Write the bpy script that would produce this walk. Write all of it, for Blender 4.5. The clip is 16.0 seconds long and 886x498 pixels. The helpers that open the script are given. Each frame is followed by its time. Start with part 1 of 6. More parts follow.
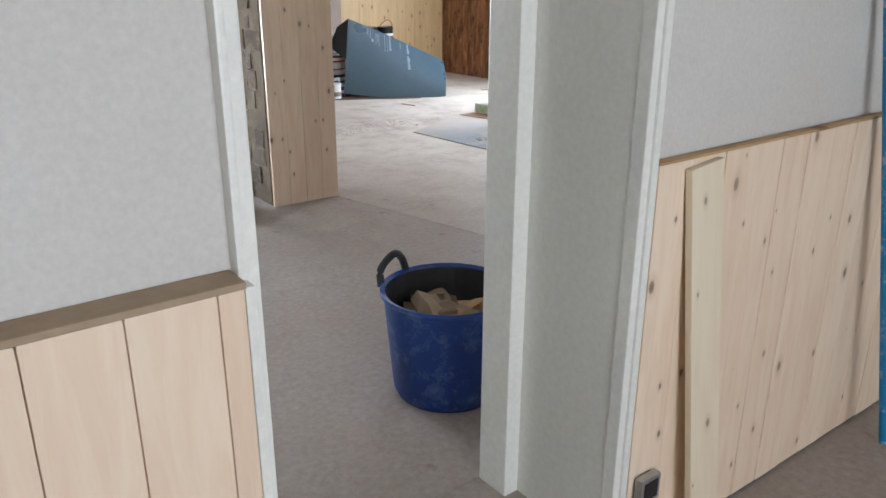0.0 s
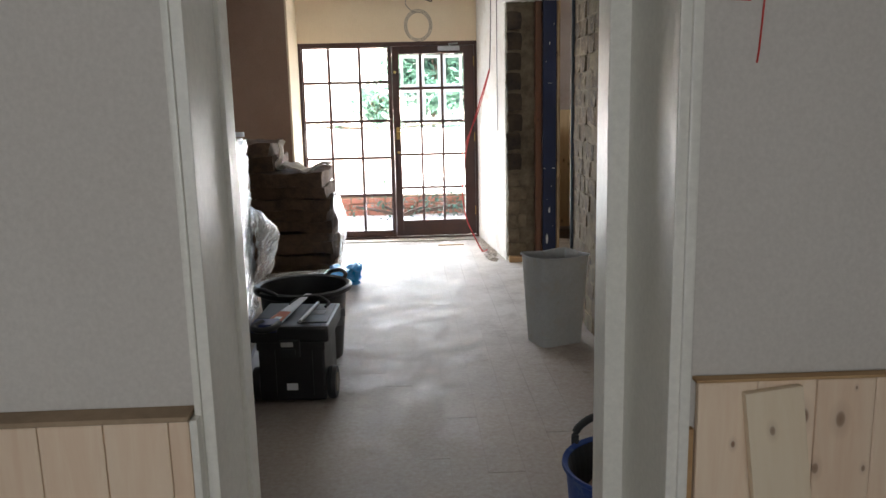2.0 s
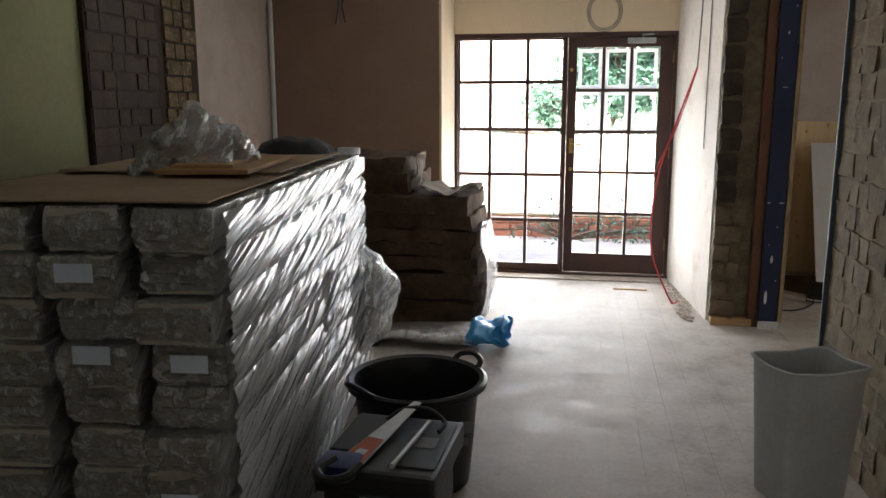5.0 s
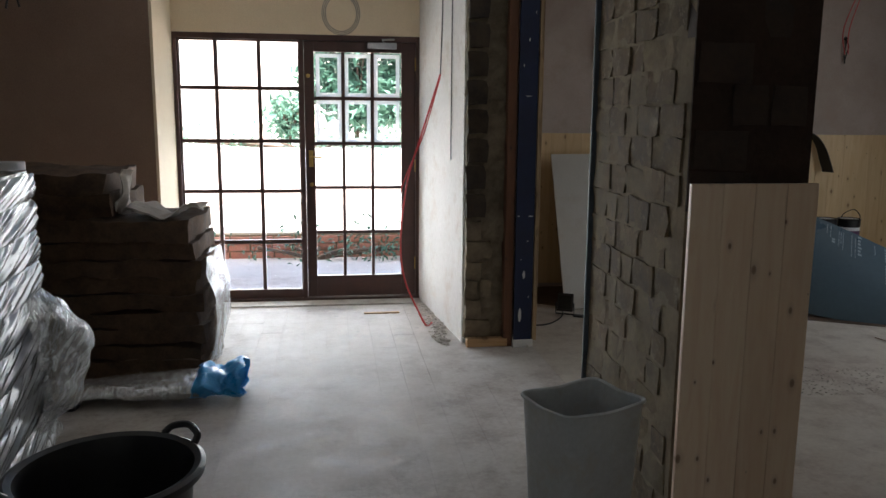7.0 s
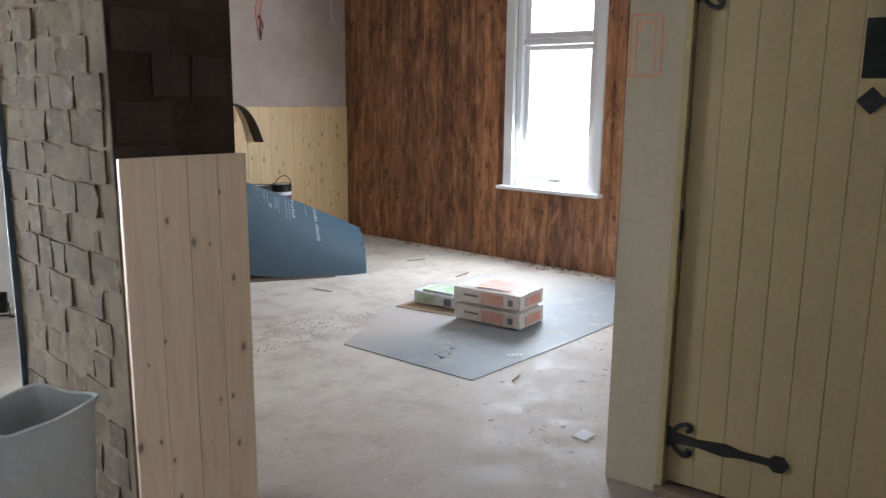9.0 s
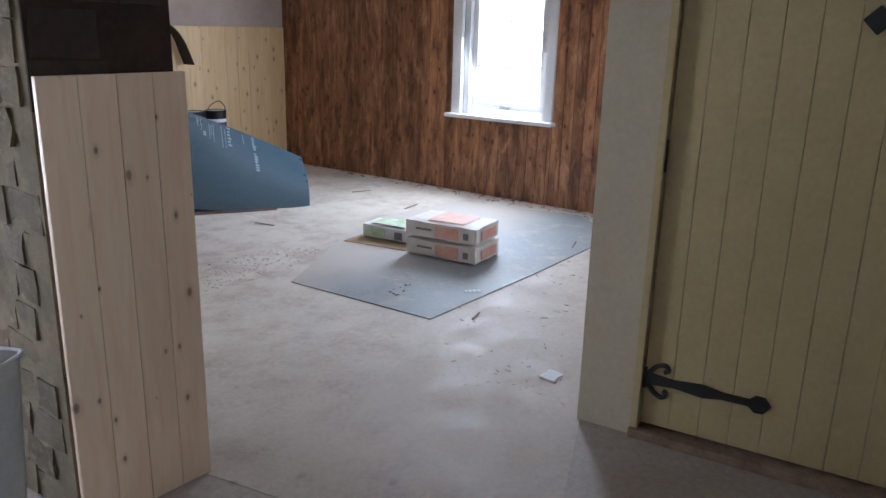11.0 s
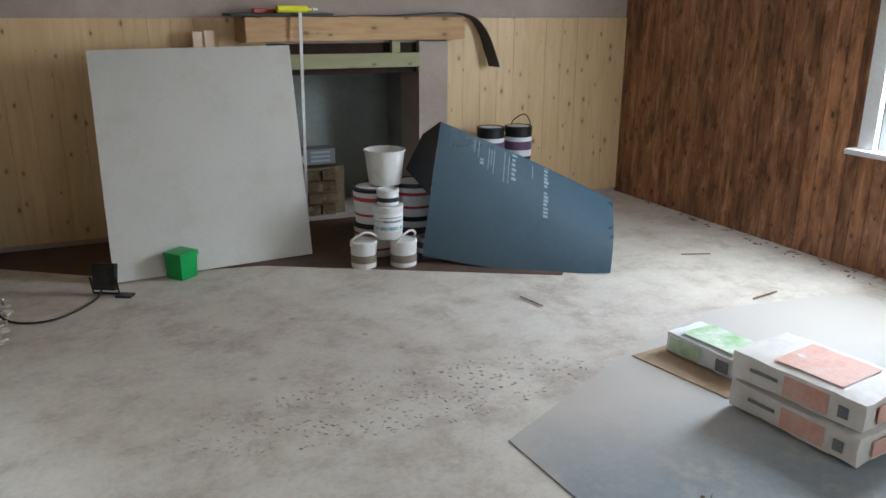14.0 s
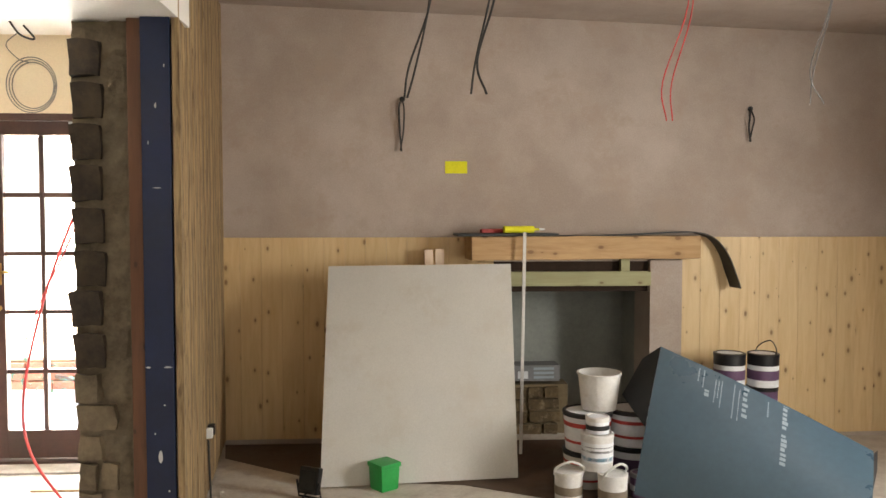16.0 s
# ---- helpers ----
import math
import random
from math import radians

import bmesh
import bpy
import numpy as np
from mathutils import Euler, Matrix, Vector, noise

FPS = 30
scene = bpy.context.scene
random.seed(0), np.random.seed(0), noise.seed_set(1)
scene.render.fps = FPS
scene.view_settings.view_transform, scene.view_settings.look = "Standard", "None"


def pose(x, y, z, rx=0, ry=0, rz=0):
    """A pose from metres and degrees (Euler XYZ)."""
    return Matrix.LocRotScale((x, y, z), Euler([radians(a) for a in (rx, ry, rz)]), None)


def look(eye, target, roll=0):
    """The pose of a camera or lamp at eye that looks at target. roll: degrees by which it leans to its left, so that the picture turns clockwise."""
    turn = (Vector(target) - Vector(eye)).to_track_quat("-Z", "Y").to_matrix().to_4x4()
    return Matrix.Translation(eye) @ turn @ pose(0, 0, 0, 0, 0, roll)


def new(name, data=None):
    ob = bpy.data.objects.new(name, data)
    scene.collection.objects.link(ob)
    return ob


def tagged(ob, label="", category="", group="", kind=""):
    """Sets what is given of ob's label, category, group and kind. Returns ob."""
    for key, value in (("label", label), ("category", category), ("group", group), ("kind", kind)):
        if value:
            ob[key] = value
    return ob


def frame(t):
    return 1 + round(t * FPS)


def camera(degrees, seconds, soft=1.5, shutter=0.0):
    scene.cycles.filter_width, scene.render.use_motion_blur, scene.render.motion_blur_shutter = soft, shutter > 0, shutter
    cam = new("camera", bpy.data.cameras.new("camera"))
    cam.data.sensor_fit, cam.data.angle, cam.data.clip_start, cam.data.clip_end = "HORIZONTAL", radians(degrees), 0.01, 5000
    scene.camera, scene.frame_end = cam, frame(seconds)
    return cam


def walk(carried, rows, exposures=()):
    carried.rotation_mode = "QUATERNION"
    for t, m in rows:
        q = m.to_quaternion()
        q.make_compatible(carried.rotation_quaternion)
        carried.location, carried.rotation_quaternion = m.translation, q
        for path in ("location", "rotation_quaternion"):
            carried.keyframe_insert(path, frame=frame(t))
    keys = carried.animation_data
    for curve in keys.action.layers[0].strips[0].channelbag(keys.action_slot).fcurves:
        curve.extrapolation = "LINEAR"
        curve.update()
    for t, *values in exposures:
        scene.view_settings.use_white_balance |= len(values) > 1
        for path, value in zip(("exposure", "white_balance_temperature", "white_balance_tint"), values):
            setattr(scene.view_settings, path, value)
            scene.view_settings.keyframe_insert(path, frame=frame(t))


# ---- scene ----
cam = camera(59.1, 16.0)
PATH = [
    (0, (0.926, 0.848, 1.323), (2.07, 2.34, 0.641), 0.2),
    (0.5, (1.196, 0.843, 1.357), (2.332, 2.355, 0.707), -0.1),
    (1, (1.437, 0.598, 1.336), (2.255, 2.317, 0.722), -0.4),
    (1.5, (1.624, 0.331, 1.432), (1.957, 2.231, 0.901), -1.5),
    (2, (1.674, 0.416, 1.479), (1.749, 2.38, 1.109), -1.3),
    (2.5, (1.748, 0.693, 1.507), (1.713, 2.67, 1.206), 0.1),
    (3, (1.816, 0.937, 1.463), (1.658, 2.906, 1.149), 0.7),
    (3.5, (1.858, 1.234, 1.478), (1.532, 3.18, 1.149), 0.8),
    (6, (1.543, 2.317, 1.543), (1.204, 4.251, 1.161), -0.4),
    (6.5, (1.627, 2.451, 1.489), (1.605, 4.419, 1.134), 0.1),
    (7, (1.699, 2.62, 1.484), (1.979, 4.573, 1.153), 0.5),
    (7.5, (1.73, 2.682, 1.493), (2.396, 4.543, 1.19), 0.9),
    (8, (1.736, 2.695, 1.501), (2.809, 4.356, 1.203), 0.8),
    (8.5, (1.749, 2.677, 1.493), (3.074, 4.142, 1.179), 0.7),
    (9, (1.772, 2.663, 1.476), (3.214, 3.996, 1.094), 0.6),
    (9.5, (1.799, 2.673, 1.448), (3.303, 3.906, 0.983), 1.0),
    (10, (1.797, 2.677, 1.443), (3.311, 3.884, 0.945), 1.3),
    (12.5, (2.528, 3.549, 1.412), (3.988, 4.734, 0.732), 0.2),
    (13, (2.903, 3.702, 1.402), (4.214, 5.045, 0.71), -0.0),
    (13.5, (3.202, 3.863, 1.412), (4.276, 5.426, 0.775), 0.3),
    (14, (3.513, 4.085, 1.435), (4.287, 5.831, 0.843), 0.3),
    (14.5, (3.737, 4.169, 1.406), (4.175, 6.05, 0.885), 0.1),
    (15, (3.901, 4.196, 1.454), (4.082, 6.159, 1.116), 0.4),
    (15.5, (3.931, 4.167, 1.503), (4.029, 6.158, 1.344), 0.3),
    (16, (3.933, 4.135, 1.511), (4.047, 6.129, 1.423), -0.0),
]
EXPOSURES = [
    (0.0, 4.75, 5950, 9), (0.5, 4.55, 6250, 11), (1.0, 4.2, 6450, 10), (1.5, 3.75, 6700, 10), (2.0, 3.4, 6500, 10), (2.5, 3.2, 6800, 10), (3.5, 2.9, 6950, 10),
    (6.0, 2.95, 6500, 9), (6.5, 2.5, 6400, 8), (7.0, 2.4, 6300, 8), (7.5, 2.5, 6200, 8), (8.0, 3.75, 6300, 9), (8.5, 4.3, 6250, 9),
    (9.0, 4.25, 5950, 9), (9.5, 4.25, 5700, 9), (10.0, 4.15, 5800, 12), (12.5, 3.95, 5300, 8), (13.5, 4.0, 5500, 4), (14.0, 4.1, 5850, 5), (14.5, 4.2, 5950, 5), (15.0, 4.45, 6400, 9), (16.0, 4.5, 7500, 10),
]
walk(cam, [(t, look(eye, target, roll)) for t, eye, target, roll in PATH], EXPOSURES)

# ---- world and light ----
world = bpy.data.worlds.new("World")
scene.world = world
world.use_nodes = True
wn = world.node_tree
sky = wn.nodes.new("ShaderNodeTexSky")
sky.sky_type = "NISHITA"
sky.sun_disc = False
sky.sun_elevation, sky.sun_rotation = radians(55), radians(203)
sky.air_density, sky.dust_density = 1.0, 4.0
wn.nodes["Background"].inputs["Strength"].default_value = 0.15
wn.links.new(sky.outputs[0], wn.nodes["Background"].inputs["Color"])
sun = new("sun", bpy.data.lights.new("sun", "SUN"))
sun.data.energy, sun.data.angle, sun.data.color = 4.0, radians(0.6), (1.0, 0.97, 0.92)
sun.matrix_basis = look((0, 0, 30), (8, 19, 0))


def area_lamp(name, x, y, z, toward, w, h, watts, colour):
    lamp = new(name, bpy.data.lights.new(name, "AREA"))
    lamp.data.shape, lamp.data.size, lamp.data.size_y = "RECTANGLE", w, h
    lamp.data.energy, lamp.data.color = watts, colour
    lamp.matrix_basis = look((x, y, z), toward)
    return lamp


SKYLIGHT = (0.93, 0.97, 1.0)
# Hall fill: lamp added in a made-up opening behind the camera.
area_lamp("hall_fill_light", 1.2, -2.06, 1.2, (1.6, 5, 0.0), 1.8, 1.25, 3.6, SKYLIGHT)
# Lounge fill: added lamp, no window is known in this wall.
area_lamp("lounge_fill_light", 6.05, 4.05, 1.5, (5.6, 9, 0.9), 1.2, 1.3, 0.7, SKYLIGHT)
area_lamp("door_light", 1.46, 9.13, 0.66, (1.46, 0, 0.5), 1.80, 1.22, 13.5, SKYLIGHT)
area_lamp("side_window_light", 7.38, 6.62, 1.45, (3.0, 6.5, 0.0), 0.6, 1.4, 4.7, SKYLIGHT)


# ---- materials ----
def nodes_of(name):
    m = bpy.data.materials.new(name)
    m.use_nodes = True
    t = m.node_tree
    return m, t, t.nodes["Principled BSDF"]


def node(t, kind, **values):
    n = t.nodes.new(kind)
    for key, value in values.items():
        n.inputs[key].default_value = value
    return n


def ramp(t, source, stops):
    r = t.nodes.new("ShaderNodeValToRGB")
    while len(r.color_ramp.elements) < len(stops):
        r.color_ramp.elements.new(0.5)
    for e, (p, c) in zip(r.color_ramp.elements, stops):
        e.position, e.color = p, (*c, 1) if len(c) == 3 else c
    t.links.new(source, r.inputs[0])
    return r.outputs[0]


def mix(t, fac, a, b, kind="MIX"):
    m = t.nodes.new("ShaderNodeMix")
    m.data_type, m.blend_type = "RGBA", kind
    for v, s in ((fac, m.inputs[0]), (a, m.inputs[6]), (b, m.inputs[7])):
        if isinstance(v, (int, float)):
            s.default_value = v
        elif isinstance(v, tuple):
            s.default_value = (*v, 1)
        else:
            t.links.new(v, s)
    return m.outputs[2]


def coords(t, scale=(1, 1, 1), local=False, shuffle=False):
    """World place (or the object's own), scaled; shuffle shifts it from piece to piece."""
    src = t.nodes.new("ShaderNodeTexCoord").outputs["Object"] if local else t.nodes.new("ShaderNodeNewGeometry").outputs["Position"]
    mp = t.nodes.new("ShaderNodeMapping")
    mp.inputs["Scale"].default_value = scale
    t.links.new(src, mp.inputs["Vector"])
    if shuffle:
        info = t.nodes.new("ShaderNodeObjectInfo")
        mul = t.nodes.new("ShaderNodeVectorMath")
        mul.operation = "MULTIPLY"
        mul.inputs[1].default_value = (17.3, 31.7, 23.1)
        t.links.new(info.outputs["Random"], mul.inputs[0])
        t.links.new(mul.outputs[0], mp.inputs["Location"])
    return mp.outputs[0]


def noise_of(t, vec, scale, detail=4, rough=0.6, distort=0.0):
    n = node(t, "ShaderNodeTexNoise", Scale=scale, Detail=detail, Roughness=rough, Distortion=distort)
    t.links.new(vec, n.inputs["Vector"])
    return n.outputs["Fac"]


def bump(t, bsdf, height, strength, distance=0.005):
    b = node(t, "ShaderNodeBump", Strength=strength, Distance=distance)
    t.links.new(height, b.inputs["Height"])
    t.links.new(b.outputs[0], bsdf.inputs["Normal"])


def plain(name, a, b, big=1.5, fine=30, rough=0.6, rough2=None, lift=0.25, metal=0.0, local=False, shuffle=False, contrast=(0.35, 0.65), dirt=None):
    """A surface of two close colours: clouds and fine grain, with relief."""
    m, t, p = nodes_of(name)
    v = coords(t, local=local, shuffle=shuffle)
    clouds, grain = noise_of(t, v, big, 6, 0.65), noise_of(t, v, fine, 5, 0.7)
    col = ramp(t, clouds, [(contrast[0], a), (contrast[1], b)])
    col = mix(t, 0.25, col, ramp(t, grain, [(0.3, tuple(c * 0.7 for c in a)), (0.7, tuple(min(1, c * 1.15) for c in b))]))
    if dirt:
        col = mix(t, ramp(t, noise_of(t, v, big * 3.1, 8, 0.75), [(0.52, (0, 0, 0)), (0.68, (0.8, 0.8, 0.8))]), col, dirt)
    t.links.new(col, p.inputs["Base Color"])
    r2 = rough2 if rough2 is not None else min(1, rough + 0.15)
    t.links.new(ramp(t, clouds, [(0.3, (rough,) * 3), (0.7, (r2,) * 3)]), p.inputs["Roughness"])
    p.inputs["Metallic"].default_value = metal
    bump(t, p, grain, lift, 0.003)
    return m


def wood(name, light, dark, knot, along=2, rough=0.5, knots=0.055, streak=0.5, tint=0.12, fineness=9.0, blotch=False):
    """Boards with grain along one axis, knots and a tone of each board's own."""
    m, t, p = nodes_of(name)
    sc = [fineness] * 3
    sc[along] = fineness * 0.1
    v = coords(t, tuple(sc), local=True, shuffle=True)
    grain = noise_of(t, v, 3.0, 6, 0.6, 0.6)
    fine = noise_of(t, v, 14.0, 3, 0.6)
    col = ramp(t, grain, [(0.5 - streak / 2, dark), (0.5 + streak / 4, light)])
    vor = node(t, "ShaderNodeTexVoronoi", Scale=1.0, Randomness=1.0)
    vor.voronoi_dimensions = "2D"
    sep, com = t.nodes.new("ShaderNodeSeparateXYZ"), t.nodes.new("ShaderNodeCombineXYZ")
    kx, kz = (4.0, 7.0) if along == 0 else (7.5, 4.2)
    t.links.new(coords(t, (kx, 1, kz), local=True, shuffle=True), sep.inputs[0])
    t.links.new(sep.outputs[0], com.inputs[0])
    t.links.new(sep.outputs[2], com.inputs[1])
    t.links.new(com.outputs[0], vor.inputs["Vector"])
    size, part_of = t.nodes.new("ShaderNodeSeparateColor"), t.nodes.new("ShaderNodeMath")
    t.links.new(vor.outputs["Color"], size.inputs[0])
    spread = t.nodes.new("ShaderNodeMath")
    spread.operation = "MULTIPLY_ADD"
    spread.inputs[1].default_value, spread.inputs[2].default_value = 1.6, 0.15
    t.links.new(size.outputs[0], spread.inputs[0])
    part_of.operation = "DIVIDE"
    t.links.new(vor.outputs["Distance"], part_of.inputs[0])
    t.links.new(spread.outputs[0], part_of.inputs[1])
    mask = ramp(t, part_of.outputs[0], [(0.0, (1, 1, 1)), (knots * 0.8, (0.85, 0.85, 0.85)), (knots * 1.25, (0.22, 0.22, 0.22)), (knots * 3, (0, 0, 0))])
    col = mix(t, mask, col, knot)
    info = t.nodes.new("ShaderNodeObjectInfo")
    col = mix(t, ramp(t, info.outputs["Random"], [(0, (0, 0, 0)), (1, (tint * 2,) * 3)]), col, tuple(c * 0.72 for c in dark))
    col = mix(t, 0.12, col, ramp(t, fine, [(0.35, dark), (0.65, light)]))
    if blotch:
        patches = noise_of(t, coords(t, (7.5, 7.5, 2.2)), 1.6, 7, 0.72, 0.5)
        col = mix(t, ramp(t, patches, [(0.36, (0.75, 0.75, 0.75)), (0.52, (0, 0, 0))]), col, tuple(c * 0.5 for c in dark))
        col = mix(t, ramp(t, patches, [(0.54, (0, 0, 0)), (0.68, (0.8, 0.8, 0.8))]), col, (0.58, 0.33, 0.18))
    t.links.new(col, p.inputs["Base Color"])
    p.inputs["Roughness"].default_value = rough
    bump(t, p, fine, 0.12, 0.002)
    return m


def glass(name, colour=(1, 1, 1), rough=0.0):
    m, t, p = nodes_of(name)
    t.nodes.remove(p)
    gl = node(t, "ShaderNodeBsdfGlossy", Roughness=rough)
    tr = node(t, "ShaderNodeBsdfTransparent", Color=(*colour, 1))
    fr = node(t, "ShaderNodeFresnel", IOR=1.35)
    mx = t.nodes.new("ShaderNodeMixShader")
    t.links.new(fr.outputs[0], mx.inputs[0])
    t.links.new(tr.outputs[0], mx.inputs[1])
    t.links.new(gl.outputs[0], mx.inputs[2])
    t.links.new(mx.outputs[0], t.nodes["Material Output"].inputs["Surface"])
    return m


def film_wrap(name, clear=0.6, tint=(0.85, 0.87, 0.88), gloss=0.08, sheen=0.16):
    """Crinkled clear polythene; wrinkle highlights are painted as white streaks."""
    m, t, p = nodes_of(name)
    mp = t.nodes.new("ShaderNodeMapping")
    mp.vector_type = "TEXTURE"
    mp.inputs["Rotation"].default_value = (radians(38), 0, radians(6))
    mp.inputs["Scale"].default_value = (0.035, 0.36, 0.026)
    t.links.new(t.nodes.new("ShaderNodeNewGeometry").outputs["Position"], mp.inputs["Vector"])
    crease_glint = noise_of(t, mp.outputs[0], 1.0, 5, 0.62, 0.5)
    fine = noise_of(t, coords(t), 9.0, 4, 0.6, 0.3)
    t.nodes.remove(p)
    b = node(t, "ShaderNodeBump", Strength=1.0, Distance=0.06)
    t.links.new(mix(t, 0.25, crease_glint, fine), b.inputs["Height"])
    body = node(t, "ShaderNodeBsdfDiffuse", Color=(*tint, 1))
    shine = node(t, "ShaderNodeBsdfGlossy", Roughness=sheen, Color=(0.95, 0.96, 0.97, 1))
    tr = node(t, "ShaderNodeBsdfTransparent", Color=(0.9, 0.9, 0.9, 1))
    fr = node(t, "ShaderNodeFresnel", IOR=1.75)
    for n in (shine, fr, body):
        t.links.new(b.outputs[0], n.inputs["Normal"])
    under, over = t.nodes.new("ShaderNodeMixShader"), t.nodes.new("ShaderNodeMixShader")
    # White bands in the body imitate highlights along the wrinkles.
    hi, lo = (min(0.97, clear + 0.22),) * 3, (max(0.05, clear - 0.42),) * 3
    t.links.new(ramp(t, mix(t, 0.25, crease_glint, fine), [(0.40, hi), (0.47, (clear,) * 3), (0.50, hi), (0.56, lo), (0.60, (clear,) * 3), (0.66, lo)]), under.inputs[0])
    t.links.new(body.outputs[0], under.inputs[1])
    t.links.new(tr.outputs[0], under.inputs[2])
    floor_gloss = t.nodes.new("ShaderNodeMath")
    floor_gloss.operation = "MULTIPLY_ADD"
    floor_gloss.inputs[1].default_value, floor_gloss.inputs[2].default_value = 0.9, gloss
    t.links.new(fr.outputs[0], floor_gloss.inputs[0])
    t.links.new(floor_gloss.outputs[0], over.inputs[0])
    t.links.new(under.outputs[0], over.inputs[1])
    t.links.new(shine.outputs[0], over.inputs[2])
    t.links.new(over.outputs[0], t.nodes["Material Output"].inputs["Surface"])
    return m


def dusty_floor(name, pale, mid, brown, dirt_and_falloff=None):
    """Trodden dust: broad soft clouds, trails of brown dirt, dark spots and grit."""
    m, t, p = nodes_of(name)
    v = coords(t)
    big, med, fine = noise_of(t, v, 0.75, 6, 0.6), noise_of(t, v, 4.4, 9, 0.68), noise_of(t, v, 42, 6, 0.7)
    col = ramp(t, big, [(0.36, tuple((a + 2 * b) / 3 for a, b in zip(brown, mid))), (0.47, mid), (0.58, pale)])
    col = mix(t, 0.5, col, ramp(t, med, [(0.36, brown), (0.46, mid), (0.58, pale)]))
    stains = noise_of(t, v, 2.6, 10, 0.74, 0.15)
    col = mix(t, ramp(t, stains, [(0.51, (0, 0, 0)), (0.67, (0.62, 0.62, 0.62))]), col, brown)
    if dirt_and_falloff:
        # brown dirt walked in, thinning into the room; door light's falloff painted too
        sep, add, rng = t.nodes.new("ShaderNodeSeparateXYZ"), t.nodes.new("ShaderNodeMath"), t.nodes.new("ShaderNodeMapRange")
        add.operation = "MULTIPLY_ADD"
        add.inputs[1].default_value = 3.2
        t.links.new(coords(t), sep.inputs[0])
        t.links.new(noise_of(t, v, 1.3, 8, 0.65), add.inputs[0])
        t.links.new(sep.outputs[1], add.inputs[2])
        rng.inputs["From Min"].default_value, rng.inputs["From Max"].default_value = dirt_and_falloff[0] + 1.6, dirt_and_falloff[1] + 1.6
        rng.inputs["To Min"].default_value, rng.inputs["To Max"].default_value = 0.85, 0.0
        t.links.new(add.outputs[0], rng.inputs["Value"])
        col = mix(t, rng.outputs[0], col, tuple(0.75 * a + 0.25 * b for a, b in zip(brown, mid)))
    spots = node(t, "ShaderNodeTexVoronoi", Scale=5.5, Randomness=1.0)
    t.links.new(v, spots.inputs["Vector"])
    dots = mix(t, 1.0, ramp(t, spots.outputs["Distance"], [(0.05, (0.6, 0.6, 0.6)), (0.13, (0, 0, 0))]), ramp(t, big, [(0.44, (1, 1, 1)), (0.52, (0, 0, 0))]), "MULTIPLY")
    col = mix(t, dots, col, tuple(c * 0.6 for c in brown))
    col = mix(t, 0.22, col, ramp(t, fine, [(0.3, brown), (0.7, pale)]))
    t.links.new(col, p.inputs["Base Color"])
    t.links.new(ramp(t, med, [(0.3, (0.48,) * 3), (0.65, (0.8,) * 3)]), p.inputs["Roughness"])
    bump(t, p, mix(t, 0.5, fine, med), 0.4, 0.006)
    return m


M = {}
# Browner at low y: walked-in dirt plus painted falloff of the door light.
M["floor"] = dusty_floor("dusty_board_floor", (0.66, 0.625, 0.585), (0.45, 0.40, 0.355), (0.215, 0.155, 0.12), (3.6, 6.2))
M["floor_pale"] = dusty_floor("pale_dusty_floor", (0.65, 0.61, 0.54), (0.51, 0.455, 0.395), (0.26, 0.19, 0.15), (3.2, 5.8))
# Dark floor colour that also holds the shade beneath the sheet.
M["hearth"] = dusty_floor("dark_floor_and_shade", (0.13, 0.085, 0.06), (0.08, 0.05, 0.034), (0.045, 0.028, 0.018))
M["plaster_pink"] = plain("bare_pink_plaster", (0.37, 0.295, 0.25), (0.52, 0.445, 0.395), 1.1, 110, 0.85, lift=0.12, contrast=(0.38, 0.62), dirt=(0.41, 0.32, 0.26))
M["plaster_brown"] = plain("damp_brown_plaster", (0.25, 0.16, 0.112), (0.36, 0.25, 0.185), 1.0, 110, 0.8, dirt=(0.29, 0.195, 0.145))
M["plaster_cream"] = plain("cream_plaster", (0.74, 0.60, 0.42), (0.80, 0.68, 0.50), 1.0, 110, 0.8)
M["white_wall"] = plain("white_emulsion_wall", (0.62, 0.585, 0.54), (0.67, 0.64, 0.60), 0.9, 110, 0.7, lift=0.05)
M["reveal_white"] = plain("white_plaster_reveal", (0.74, 0.71, 0.67), (0.82, 0.80, 0.77), 1.2, 30, 0.8, dirt=(0.6, 0.52, 0.45))
M["green_wall"] = plain("green_cream_wall", (0.19, 0.195, 0.095), (0.235, 0.24, 0.125), 1.0, 30, 0.7)
M["ceiling"] = plain("white_ceiling", (0.72, 0.70, 0.67), (0.80, 0.78, 0.75), 0.8, 110, 0.85, lift=0.15)
M["gloss_white"] = plain("white_gloss_paint", (0.80, 0.785, 0.72), (0.84, 0.825, 0.765), 2.0, 60, 0.32, 0.45, lift=0.06)
M["cream_gloss"] = plain("cream_gloss_paint", (0.40, 0.315, 0.165), (0.46, 0.37, 0.20), 2.0, 50, 0.35, 0.5, lift=0.08)
M["lobby_cream"] = plain("cream_painted_plaster", (0.43, 0.37, 0.27), (0.48, 0.42, 0.315), 1.2, 40, 0.55, 0.65, lift=0.08)
M["window_white"] = plain("window_white_paint", (0.74, 0.75, 0.76), (0.8, 0.81, 0.82), 3, 60, 0.35, 0.5, lift=0.08)
M["brown_frame"] = plain("dark_brown_stain", (0.050, 0.022, 0.018), (0.085, 0.038, 0.028), 3, 40, 0.4, 0.55, lift=0.15)
M["pine"] = wood("new_pine", (0.90, 0.735, 0.56), (0.80, 0.58, 0.41), (0.15, 0.06, 0.025), streak=0.45, knots=0.038)
M["pine_pale"] = wood("planed_pale_pine", (0.90, 0.78, 0.60), (0.82, 0.67, 0.47), (0.16, 0.06, 0.03), streak=0.5, knots=0.045)
